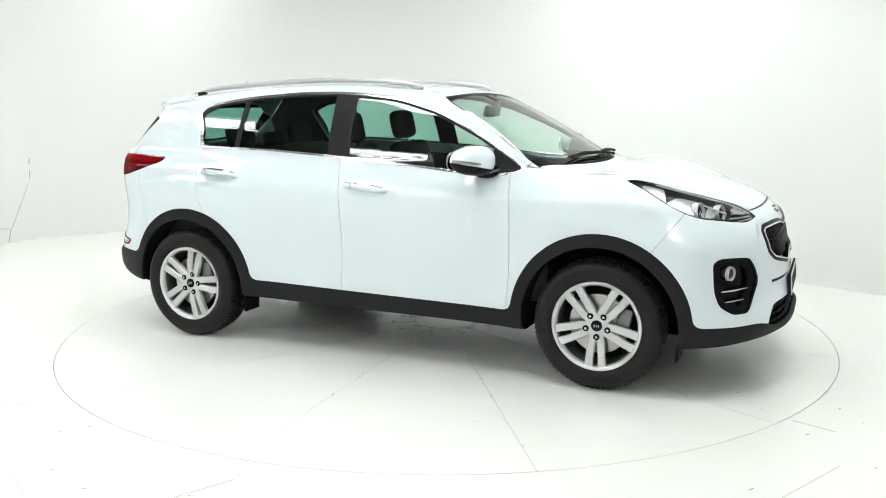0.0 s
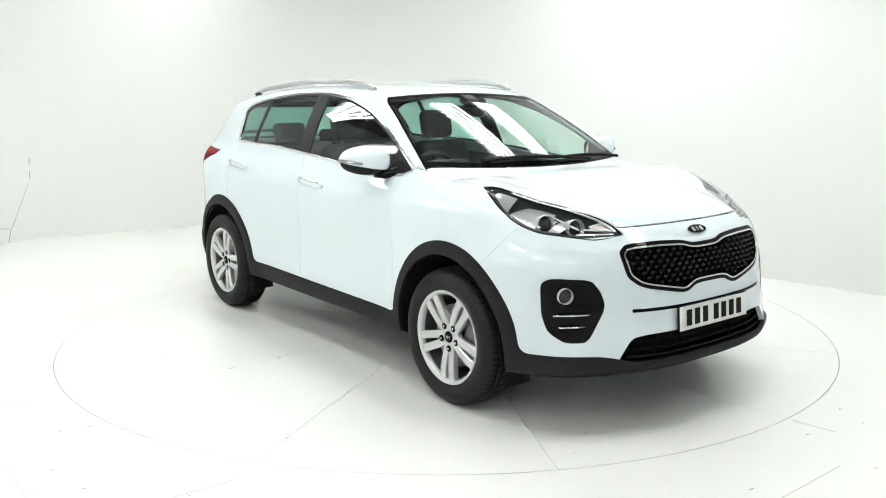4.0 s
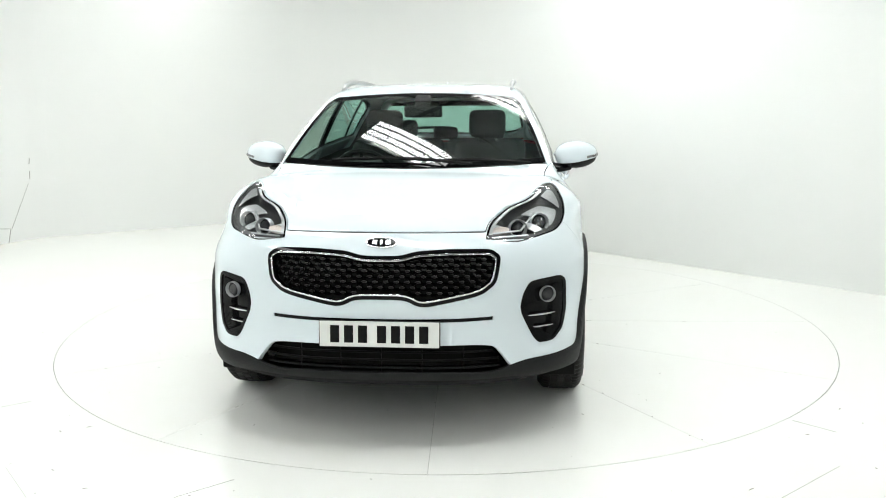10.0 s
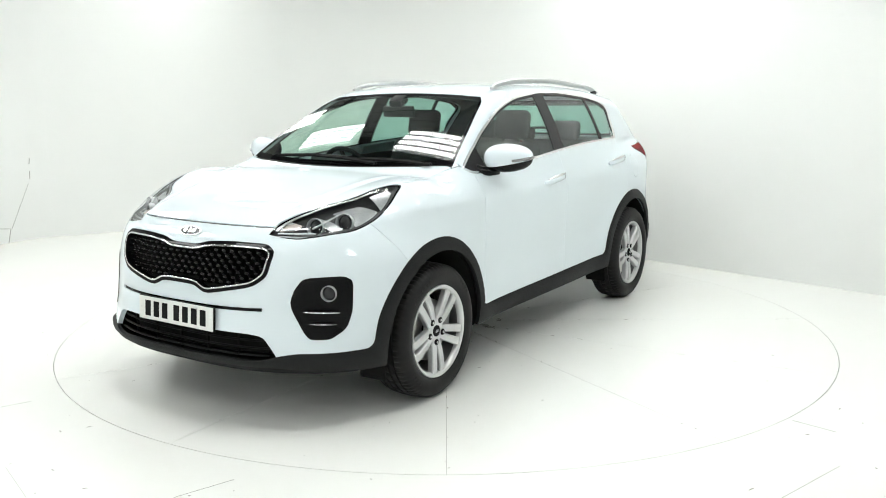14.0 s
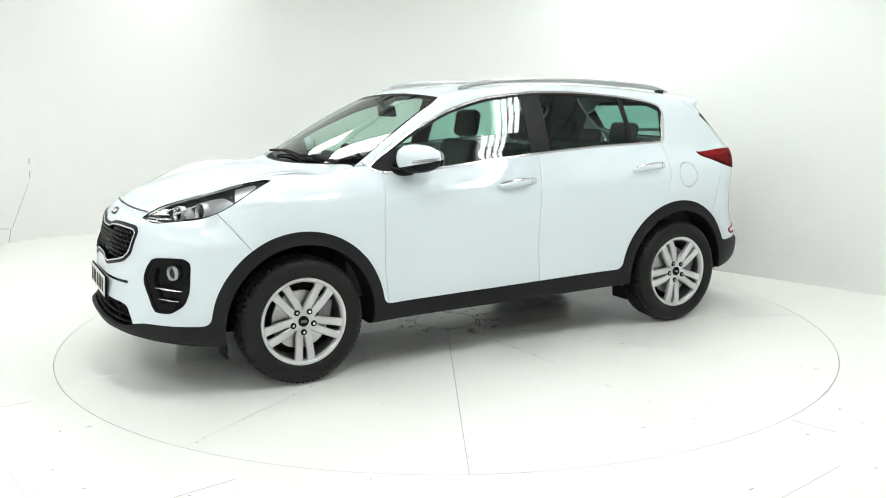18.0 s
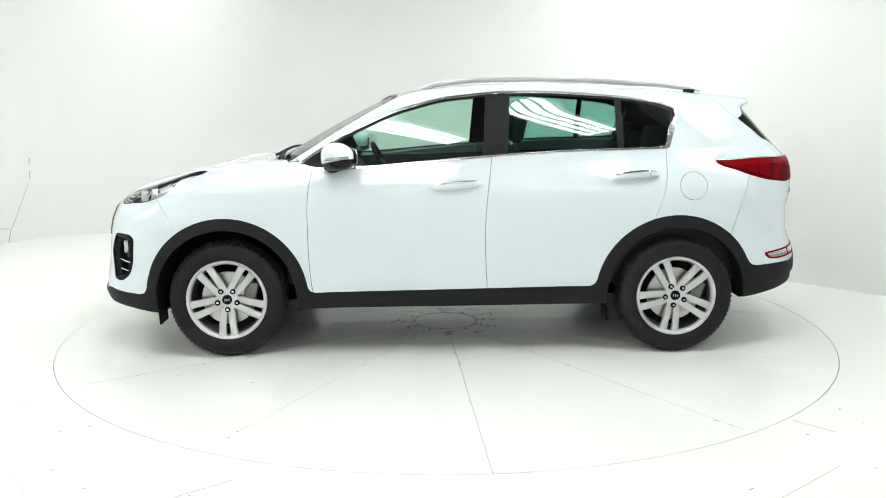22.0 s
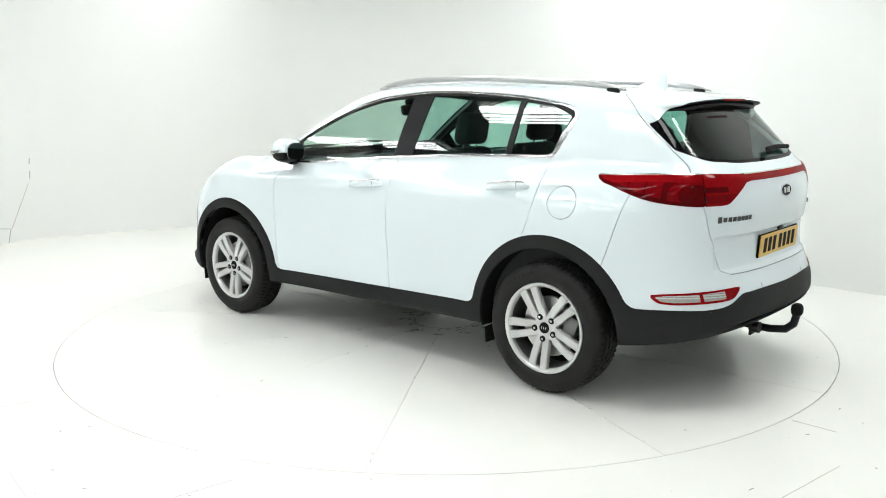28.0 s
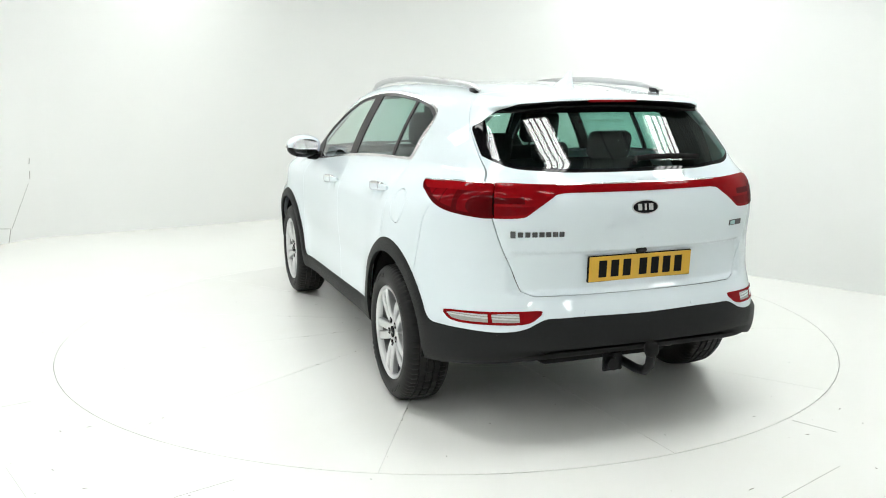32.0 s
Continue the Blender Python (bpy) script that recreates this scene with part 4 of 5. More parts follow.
    rf, m = take(m, np.maximum(inside(REFLECTOR, y, z), x + 1.7))
    rf = refined(rf)
    x, y, z = X(rf)
    fr = inside(REFLECTOR, y, z)
    core, rim3 = take(rf, np.maximum(np.maximum(fr + 0.008, 0.575 - y), -(np.abs(y - 0.685) - 0.006)))
    pair("bumper_light", moved(rim3, 0.003), RED_LENS, car, "red light in the rear bumper", 0.01)
    pair("reversing_light", moved(core, 0.001), WHITE_LENS, car, "clear ribbed reversing light", 0.004)
    for k in range(4):
        zc = 0.578 + 0.0105 * k
        rib = take(core, np.abs(X(core)[2] - zc) - 0.0022)[0]
        if len(rib.t):
            pair("lens_rib", moved(rib, 0.0025), SILVER, car, "moulded rib of the reversing light", 0.002)

    # painted panels with shut lines
    def panel(m, f, g=g):
        keep = cut(m, f(*X(m)) + g)[0]
        other = cut(m, f(*X(m)) - g)[1]
        return keep, other

    hood_f = lambda x, y, z: np.maximum(np.maximum(y - HOOD_SIDE(x), 0.934 - z), np.maximum(x - 2.3, (1.145 - 0.30 * y * y - 0.35 * np.maximum(y - 0.6, 0)) - x))
    hood, m = panel(m, hood_f, 0.0036)
    whole("bonnet", hood, WHITE_PAINT, car, "", 0.006)
    fb_f = lambda x, y, z: np.maximum(1.607 + (z - 0.76) * 0.745 - x, z - 1.02)
    bump, m = panel(m, fb_f)
    whole("front_bumper", bump, WHITE_PAINT, car, "", 0.025)
    gate_f = lambda x, y, z: np.maximum(np.maximum(gate_edge(x, y, z), 0.673 + 0.02 * ramp(y, 0.50, 0.565) - z), x + 1.515 + 0.06 * y * y)
    gate, m = panel(m, gate_f)
    whole("tailgate", gate, WHITE_PAINT, car, "", 0.025)
    rb_f = lambda x, y, z: np.maximum(x - (-1.663 - (z - 0.739) * 0.32), z - 1.13)
    rb, m = panel(m, rb_f)
    whole("rear_bumper", rb, WHITE_PAINT, car, "", 0.025)
    line = lambda x: np.interp(x, [-1.3, -0.68, -0.21, 0.33, 0.8], [1.24, 1.215, 1.175, 1.137, 1.115])
    df_f = lambda x, y, z: np.maximum(np.maximum(x - DOOR_FRONT(z), DOOR_MID(z) - x), z - line(x))
    dr_f = lambda x, y, z: np.maximum(np.maximum(x - DOOR_MID(z), DOOR_REAR(z) - x), z - line(x))
    df, m = panel(m, df_f)
    dr, m = panel(m, dr_f)
    doors_f = pair("front_door", df, WHITE_PAINT, car, "", 0.028)
    doors_r = pair("rear_door", dr, WHITE_PAINT, car, "", 0.028)
    # shell left over: roof, pillars, wings, quarter panels; the filler flap is on the left only
    right = flipped(m)
    flap_f = lambda x, y, z: np.hypot(x + 1.42, z - 1.003) - 0.081
    flap, left = panel(m, flap_f)
    sheet_part("fuel_flap", flap, WHITE_PAINT, car)
    lw, rw = with_rim(left, 0.024), with_rim(right, 0.024)
    shell = Sheet(np.concatenate([lw.v, rw.v]), np.concatenate([lw.n, rw.n]), np.concatenate([lw.t, rw.t + len(lw.v)]))
    mesh_object("body_shell", shell.v.tolist(), shell.t.tolist(), WHITE_PAINT, car, "glossy white roof, pillars and wings", shell.n.tolist())
    # dark lining inside the cabin
    return m, df, dr


BODY_STEP = 0.0115
car = new("car")
tagged(car, "glossy white five-door crossover car with grey plastic cladding", "car")
shell_sheet, door_sheet_f, door_sheet_r = build_skin(car)


# ---- the car's fittings ----
def on_side(x, z):
    """The point on the left side of the skin at (x, z), and its normal."""
    lo, hi = 0.2, 1.1
    for _ in range(40):
        mid = (lo + hi) / 2
        if float(skin(np.array(x), np.array(mid), np.array(z))) < 0:
            lo = mid
        else:
            hi = mid
    return skin_point(x, lo, z)


def on_end(y, z, way):
    """The point on the nose (way 1) or the tail (way -1) of the skin at (y, z), and its normal."""
    lo, hi = 1.2, 2.5
    for _ in range(40):
        mid = (lo + hi) / 2
        if float(skin(np.array(way * mid), np.array(y), np.array(z))) < 0:
            lo = mid
        else:
            hi = mid
    return skin_point(way * lo, y, z)


def on_top(x, y):
    lo, hi = 0.6, 1.8
    for _ in range(40):
        mid = (lo + hi) / 2
        if float(skin(np.array(x), np.array(y), np.array(mid))) < 0:
            lo = mid
        else:
            hi = mid
    return skin_point(x, y, lo)


def skin_point(x, y, z):
    g = gradient(np.array([x]), np.array([y]), np.array([z]))[0]
    return Vector((x, y, z)), Vector(g.tolist()).normalized()


def facing(p, n, up=(0, 0, 1)):
    """A pose at p whose z looks along n and whose y looks up."""
    n = Vector(n).normalized()
    x = Vector(up).cross(n).normalized()
    y = n.cross(x)
    m = Matrix((x, y, n)).transposed().to_4x4()
    m.translation = p
    return m


def mirror_y(v):
    return (v[0], -v[1], v[2])


def arch_liner(cx, side):
    bm = bmesh.new()
    n = 28
    a0, a1 = (-9, 189) if cx > 0 else (-9, 182)
    rows = []
    for y in (0.50, 0.885):
        rows.append([bm.verts.new((cx + 0.425 * math.cos(a), side * y, 0.352 + 0.425 * math.sin(a))) for a in [radians(a0 + (a1 - a0) * k / n) for k in range(n + 1)]])
    for k in range(n):
        bm.faces.new((rows[0][k], rows[0][k + 1], rows[1][k + 1], rows[1][k]))
    bm.faces.new(rows[0])
    part("arch_liner", bm, UNDERBODY, car)


for cx in (AXLE, -AXLE):
    for side in (1, -1):
        arch_liner(cx, side)


def wheel():
    """A wheel about the y axis at its middle, with its face towards +y."""
    bm = bmesh.new()
    face = 0.103
    lathe(bm, [(0.2255, face - 0.004), (0.2235, face + 0.001), (0.2165, face), (0.208, face - 0.005), (0.202, face - 0.018), (0.2, face - 0.03), (0.214, face - 0.03), (0.2255, face - 0.012)], 72, True)
    rim = part("wheel", bm, ALLOY, car, "silver alloy wheel with five twin spokes")
    # barrel coloured darker than the rim to paint in the wheel's inner shade
    bm = bmesh.new()
    lathe(bm, [(0.2, face - 0.028), (0.194, face - 0.06), (0.19, -0.05), (0.2, -0.1), (0.222, -0.105), (0.226, -0.1), (0.215, face - 0.028)], 60, True)
    part("barrel", bm, DARK_SHADED_ALLOY, rim, "dusty inner barrel, darkened for the shade inside the wheel")
    bm = bmesh.new()
    prof = [(0.2385, face - 0.006), (0.247, face + 0.003), (0.267, face + 0.0105), (0.288, face + 0.012), (0.31, face + 0.0075), (0.326, face - 0.002), (0.336, face - 0.014)]
    tread = []
    for y0, y1 in ((0.082, 0.058), (0.049, 0.022), (0.014, -0.014), (-0.022, -0.049), (-0.058, -0.082)):
        crown = lambda y: 0.3475 - 0.9 * y * y
        tread += [(crown(y0) - 0.008, y0 + 0.0005), (crown(y0), y0), (crown(y1), y1), (crown(y1) - 0.008, y1 - 0.0005)]
    tread = tread[1:-1]
    prof = prof + tread + [(0.336, -face + 0.014), (0.31, -face - 0.007), (0.26, -face - 0.01), (0.236, -face + 0.004)]
    seg = 216
    rings = []
    for r, y in prof:
        ring = []
        for k in range(seg):
            rr = r
            if r > 0.335:
                if abs(y) > 0.05 and k % 3 == 0:
                    rr -= 0.006
                elif abs(y) <= 0.05 and (k + int(abs(y) * 300)) % 6 == 0:
                    rr -= 0.005
            a = 2 * math.pi * k / seg
            ring.append(bm.verts.new((rr * math.cos(a), y, rr * math.sin(a))))
        rings.append(ring)
    for a, b in zip(rings, rings[1:]):
        for k in range(seg):
            bm.faces.new((a[k], a[(k + 1) % seg], b[(k + 1) % seg], b[k]))
    # raised marks moulded on the sidewall
    for a0, n_ in ((40, 7), (220, 7), (130, 4), (310, 4)):
        for k in range(n_):
            a = radians(a0 + 5.2 * k)
            m = Matrix.Translation((0.291 * math.cos(a), face + 0.0118, 0.291 * math.sin(a))) @ Matrix.Rotation(-a, 4, "Y")
            box(bm, (0.02, 0.0022, 0.013), m)
    part("tyre", bm, RUBBER, rim, "black road tyre, slightly dusty")
    for k in range(5):
        bm = bmesh.new()
        a = radians(-90 + 72 * k)
        for s in (1, -1):
            rows = []
            for r, off, wd, y, d in ((0.040, 0.014, 0.018, face - 0.024, 0.03), (0.078, 0.0215, 0.0205, face - 0.015, 0.032), (0.095, 0.0235, 0.0195, face - 0.011, 0.034), (0.14, 0.0285, 0.0195, face - 0.006, 0.034), (0.183, 0.0325, 0.0205, face - 0.004, 0.034), (0.213, 0.034, 0.024, face - 0.009, 0.03)):
                c = s * off
                rows.append([(r, c - wd, y - 0.006), (r, c - wd * 0.8, y), (r, c + wd * 0.8, y), (r, c + wd, y - 0.006), (r, c + wd * 0.85, y - d), (r, c - wd * 0.85, y - d)])
            vs = []
            for row in rows:
                vs.append([bm.verts.new((r * math.cos(a) - c * math.sin(a), y, r * math.sin(a) + c * math.cos(a))) for r, c, y in row])
            for p, q in zip(vs, vs[1:]):
                for i in range(6):
                    bm.faces.new((p[i], p[(i + 1) % 6], q[(i + 1) % 6], q[i]))
            bm.faces.new(vs[0])
            bm.faces.new(vs[-1][::-1])
        part("spoke", bm, ALLOY, rim)
    bm = bmesh.new()
    lathe(bm, [(0.0001, face - 0.02), (0.05, face - 0.02), (0.064, face - 0.026), (0.07, face - 0.05), (0.0001, face - 0.06)], 40)
    part("hub", bm, ALLOY, rim)
    bm = bmesh.new()
    lathe(bm, [(0.0001, face - 0.0125), (0.022, face - 0.0135), (0.0275, face - 0.016), (0.028, face - 0.022)], 32)
    cap = part("centre_cap", bm, BADGE_BLACK, rim, "black centre cap with a bright mark")
    bm = bmesh.new()
    for x in (-0.011, 0, 0.011):
        box(bm, (0.004, 0.001, 0.013), pose(x, face - 0.0125, 0))
    part("cap_mark", bm, CHROME, rim, smooth=False)
    for k in range(5):
        a = radians(-90 + 72 * k)
        bm = bmesh.new()
        c, s = math.cos(a) * 0.057, math.sin(a) * 0.057
        rod(bm, (c, face - 0.03, s), (c, face - 0.0165, s), 0.0165, 0.0155, 20)
        part("nut_socket", bm, MATT_BLACK, rim)
        bm = bmesh.new()
        rod(bm, (c, face - 0.03, s), (c, face - 0.0125, s), 0.0085, 0.007, 6)
        part("wheel_nut", bm, CHROME, rim)
    bm = bmesh.new()
    lathe(bm, [(0.06, 0.035), (0.15, 0.035), (0.15, 0.012), (0.06, 0.012)], 48, True)
    part("brake_disc", bm, STEEL, rim, "worn steel brake disc")
    bm = bmesh.new()
    box(bm, (0.07, 0.06, 0.13), pose(-0.125, 0.03, 0.03, 0, -12, 0), 0.012)
    part("brake_caliper", bm, DARK_SHADED_ALLOY, rim)
    bm = bmesh.new()
    lathe(bm, [(0.2, -0.03), (0.19, -0.035), (0.05, -0.04), (0.0001, -0.04)], 40)
    part("back_plate", bm, UNDERBODY, rim)
    for ob in [rim] + list(rim.children):
        if ob.data.name.startswith("tyre"):
            continue
        for v in ob.data.vertices:
            v.co.x *= 1.06
            v.co.z *= 1.06
    return rim


WHEEL_Y = 0.814
first_wheel = wheel()
first_wheel.matrix_basis = pose(AXLE, WHEEL_Y, 0.3475)
for x, side, spin in ((-AXLE, 1, -9), (AXLE, -1, 0), (-AXLE, -1, 20)):
    m = pose(x, side * WHEEL_Y, 0.3475, 0, 0, 0 if side == 1 else 180) @ pose(0, 0, 0, 0, spin, 0)
    copy_thing(first_wheel, m)


def superblob(bm, c, size, power, m=Matrix(), nu=28, nv=16):
    """A rounded box-like body."""
    def pw(a, e):
        return math.copysign(abs(a) ** e, a)
    rows = []
    for j in range(nv + 1):
        v = -math.pi / 2 + math.pi * j / nv
        rows.append([bm.verts.new(m @ Vector((c[0] + size[0] / 2 * pw(math.cos(v), power) * pw(math.cos(u), power), c[1] + size[1] / 2 * pw(math.cos(v), power) * pw(math.sin(u), power),
                                             c[2] + size[2] / 2 * pw(math.sin(v), power)))) for u in [2 * math.pi * i / nu for i in range(nu)]])
    for a, b in zip(rows, rows[1:]):
        for i in range(nu):
            bm.faces.new((a[i], a[(i + 1) % nu], b[(i + 1) % nu], b[i]))
    bmesh.ops.remove_doubles(bm, verts=bm.verts[:], dist=1e-5)


def door_mirror(side):
    def shaped(bm):
        for v in bm.verts:
            if side < 0:
                v.co.y = -v.co.y
        if side < 0:
            bmesh.ops.reverse_faces(bm, faces=bm.faces[:])
        return bm

    back = -0.075
    at = Vector((0.668, 0.932, 1.188))

    def sweep(p):
        # the outer end is slimmer and swept back
        y = p[1]
        return Vector((p[0] - 0.35 * max(y, 0) - 0.1 * y, y, p[2] * (1 - 1.1 * max(y, 0) - 0.6 * max(-y, 0)))) + at

    def head(lo, hi, grow, stop):
        bm = bmesh.new()
        superblob(bm, (0, 0, 0), (0.172, 0.25, 0.162), 0.8, Matrix(), 40, 24)
        for v in bm.verts:
            v.co *= grow
            v.co.x = max(v.co.x, stop)
        geom = lambda: bm.verts[:] + bm.edges[:] + bm.faces[:]
        if lo is not None:
            bmesh.ops.bisect_plane(bm, geom=geom(), plane_co=(0, 0, lo), plane_no=(0.15, -0.16, 1), clear_inner=True)
        if hi is not None:
            bmesh.ops.bisect_plane(bm, geom=geom(), plane_co=(0, 0, hi), plane_no=(0.15, -0.16, 1), clear_outer=True)
        for v in bm.verts:
            v.co = sweep(v.co)
        return bm

    cap = part("door_mirror", shaped(head(-0.029, None, 1.0, back)), WHITE_PAINT, car, "white door mirror with a black base")
    part("mirror_base", shaped(head(None, -0.0305, 0.985, back)), GLOSS_BLACK, cap, "gloss black lower half")
    bm = head(None, None, 0.97, back - 0.012)
    bmesh.ops.bisect_plane(bm, geom=bm.verts[:] + bm.edges[:] + bm.faces[:], plane_co=at + Vector((-0.03, 0, 0)), plane_no=(1, 0.3, 0), clear_outer=True)
    part("mirror_rim", shaped(bm), SATIN_BLACK, cap, "black rim round the mirror glass")
    bm = bmesh.new()
    ring = []
    for k in range(36):
        a = 2 * math.pi * k / 36
        c, s_ = math.cos(a), math.sin(a)
        y, z = 0.088 * math.copysign(abs(c) ** 0.6, c), 0.053 * math.copysign(abs(s_) ** 0.6, s_)
        ring.append((y, z))
    prism(bm, ring, 0.003, lambda u, v, q: sweep((back - 0.013 - q, u, v)))
    part("mirror_glass", shaped(bm), MIRROR, cap, "mirror glass")
    bm = bmesh.new()
    pts = []
    for k in range(10):
        a = radians(22 + 9 * k)
        # round the outer end of the shell a little under its middle
        pts.append(sweep((0.0855 * math.copysign(abs(math.cos(a)) ** 0.72, math.cos(a)), 0.1215 * math.sin(a) ** 0.72, -0.013 + 0.016 * k / 9)))
    tube(bm, pts, lambda u: 0.007 + 0.004 * u, 8, squash=1.0)
    part("indicator", shaped(bm), INDICATOR_LENS, cap, "slim clear indicator")
    bm = bmesh.new()
    tube(bm, [(0.675, 0.89, 1.118), (0.70, 0.845, 1.112), (0.72, 0.80, 1.118), (0.73, 0.765, 1.128)], lambda u: 0.03 + 0.01 * u, 12, squash=0.75)
    part("mirror_arm", shaped(bm), GLOSS_BLACK, cap)


for side in (1, -1):
    door_mirror(side)


def handles():
    for x0, z0, x1, z1 in ((0.11, 0.997, -0.17, 1.019), (-0.94, 1.044, -1.212, 1.066)):
        a, na = on_side(x0, z0)
        b, nb = on_side(x1, z1)
        for side in (1, -1):
            def line(u, out, up):
                q = a.lerp(b, u) + na.lerp(nb, u) * out + Vector((0, 0, up))
                return q if side > 0 else Vector(mirror_y(q))

            n = 16
            bm = bmesh.new()
            tube(bm, [line(k / n, 0.006 + 0.026 * (1 - abs(2 * k / n - 1) ** 3), 0) for k in range(n + 1)], lambda u: 0.007 + 0.0095 * (1 - abs(2 * u - 1) ** 4), 12, squash=1.42)
            h = part("door_handle", bm, WHITE_PAINT, car, "white door handle with a bright strip")
            bm = bmesh.new()
            tube(bm, [line(k / n, 0.012 + 0.029 * (1 - abs(2 * k / n - 1) ** 3), 0.0145) for k in range(1, n)], lambda u: 0.0045 + 0.005 * math.sin(math.pi * u), 8, squash=0.9)
            part("handle_strip", bm, CHROME, h, "bright strip along the handle's top")
            bm = bmesh.new()
            e = 0.8
            tube(bm, [line(e, 0.046, -0.019), line(e, 0.0475, 0), line(e, 0.046, 0.019)], 0.0012, 6)
            part("handle_seam", bm, SATIN_BLACK, h)


handles()


def rails():
    line = curve((-1.56, 1.556), (-1.45, 1.578), (-1.045, 1.612), (-0.7, 1.63), (-0.357, 1.632), (-0.015, 1.617), (0.12, 1.597), (0.19, 1.578))
    for side in (1, -1):
        bm = bmesh.new()
        pts = []
        n = 48
        for k in range(n + 1):
            x = 0.175 - 1.725 * k / n
            y = 0.556 - 0.045 * ramp(np.array(-x), 0.5, 1.55) - 0.012 * ramp(np.array(x), -0.3, 0.2)
            pts.append(Vector((x, side * float(y), float(line(x)) - 0.005)))
        tube(bm, pts, lambda u: 0.006 + 0.0105 * ramp(np.array(u), 0, 0.05) * ramp(np.array(1 - u), 0, 0.09), 12, squash=1.0)
        r = part("roof_rail", bm, SATIN_METAL, car, "satin aluminium roof rail")
        for k in (1, n - 2):
            bm = bmesh.new()
            p = pts[k]
            q, nn = on_top(p[0], abs(p[1]))
            box(bm, (0.07, 0.024, max(0.012, p[2] - q.z)), pose(p[0], p[1], (p[2] + q.z) / 2, 0, 4 if k == 1 else -9, 0), 0.005)
            part("rail_foot", bm, SATIN_METAL if k == 1 else SATIN_BLACK, r)


rails()


def shark_fin():
    bm = bmesh.new()
    rows = []
    zb = on_top(-1.42, 0)[0].z
    for z, x0, x1, w in ((-0.01, -1.31, -1.525, 0.036), (0.012, -1.345, -1.523, 0.027), (0.048, -1.43, -1.516, 0.013), (0.077, -1.478, -1.51, 0.005)):
        ring = []
        for k in range(16):
            a = 2 * math.pi * k / 16
            ring.append(bm.verts.new(((x0 + x1) / 2 + (x0 - x1) / 2 * math.cos(a), w * math.sin(a), zb + z)))
        rows.append(ring)
    for a, b in zip(rows, rows[1:]):
        for k in range(16):
            bm.faces.new((a[k], a[(k + 1) % 16], b[(k + 1) % 16], b[k]))
    bm.faces.new(rows[-1])
    part("aerial_fin", bm, WHITE_PAINT, car)


shark_fin()


def number_plate(way, z, tilt, mat, label):
    p, _ = on_end(0.0, z, way)
    off = 0.016 if way > 0 else 0.008
    m = Matrix.Translation((p.x + way * off, 0, z)) @ Matrix.Rotation(radians(90 * way), 4, "Z") @ Matrix.Rotation(radians(90 - tilt), 4, "X")
    bm = bmesh.new()
    box(bm, (0.522, 0.112, 0.004), m, 0.0015, 1)
    plate = part("number_plate", bm, mat, car, label)
    bm = bmesh.new()
    box(bm, (0.53, 0.118, 0.012), m @ pose(0, 0, -0.008), 0.003, 1)
    part("plate_holder", bm, MATT_BLACK, plate)
    x = -0.219
    for k in range(7):
        bm = bmesh.new()
        box(bm, (0.040, 0.076, 0.0012), m @ pose(x + 0.025, 0, 0.0026), 0.0005, 1)
        part("plate_bar", bm, MATT_BLACK, plate, smooth=False)
        x += 0.061 + (0.022 if k == 2 else 0)
    for s in (-0.243, 0.243):
        bm = bmesh.new()
        rod(bm, m @ Vector((s, 0, 0.001)), m @ Vector((s, 0, 0.0045)), 0.0055, seg=10)
        part("plate_screw", bm, mat, plate)


number_plate(1, 0.515, 4, PLATE_WHITE, "white number plate with dark bars")
number_plate(-1, 0.779, -4, PLATE_YELLOW, "yellow number plate with dark bars")


def emblem(way, z, w, h):
    p, n = on_end(0.0, z, way)
    m = facing(p + n * 0.004, n)

    def disc(bm, sx, sy, d0, d1):
        ring = [(sx * math.cos(2 * math.pi * k / 40), sy * math.sin(2 * math.pi * k / 40)) for k in range(40)]
        prism(bm, ring, d1 - d0, lambda u, v, q: m @ Vector((u, v, d0 + q)))

    bm = bmesh.new()
    disc(bm, w, h, -0.006, 0.003)
    e = part("emblem", bm, CHROME, car, "oval black badge with a bright rim")
    bm = bmesh.new()
    disc(bm, w * 0.93, h * 0.85, 0.002, 0.0045)
    part("badge_face", bm, BADGE_BLACK, e)
    for u, ww in ((-0.44, 0.3), (-0.02, 0.16), (0.4, 0.34)):
        bm = bmesh.new()
        box(bm, (w * ww, h * 0.9, 0.003), m @ pose(u * w, 0, 0.005), 0.0008, 1)
        part("badge_mark", bm, CHROME, e, smooth=False)


emblem(1, 0.893, 0.07, 0.027)
emblem(-1, 1.045, 0.066, 0.032)


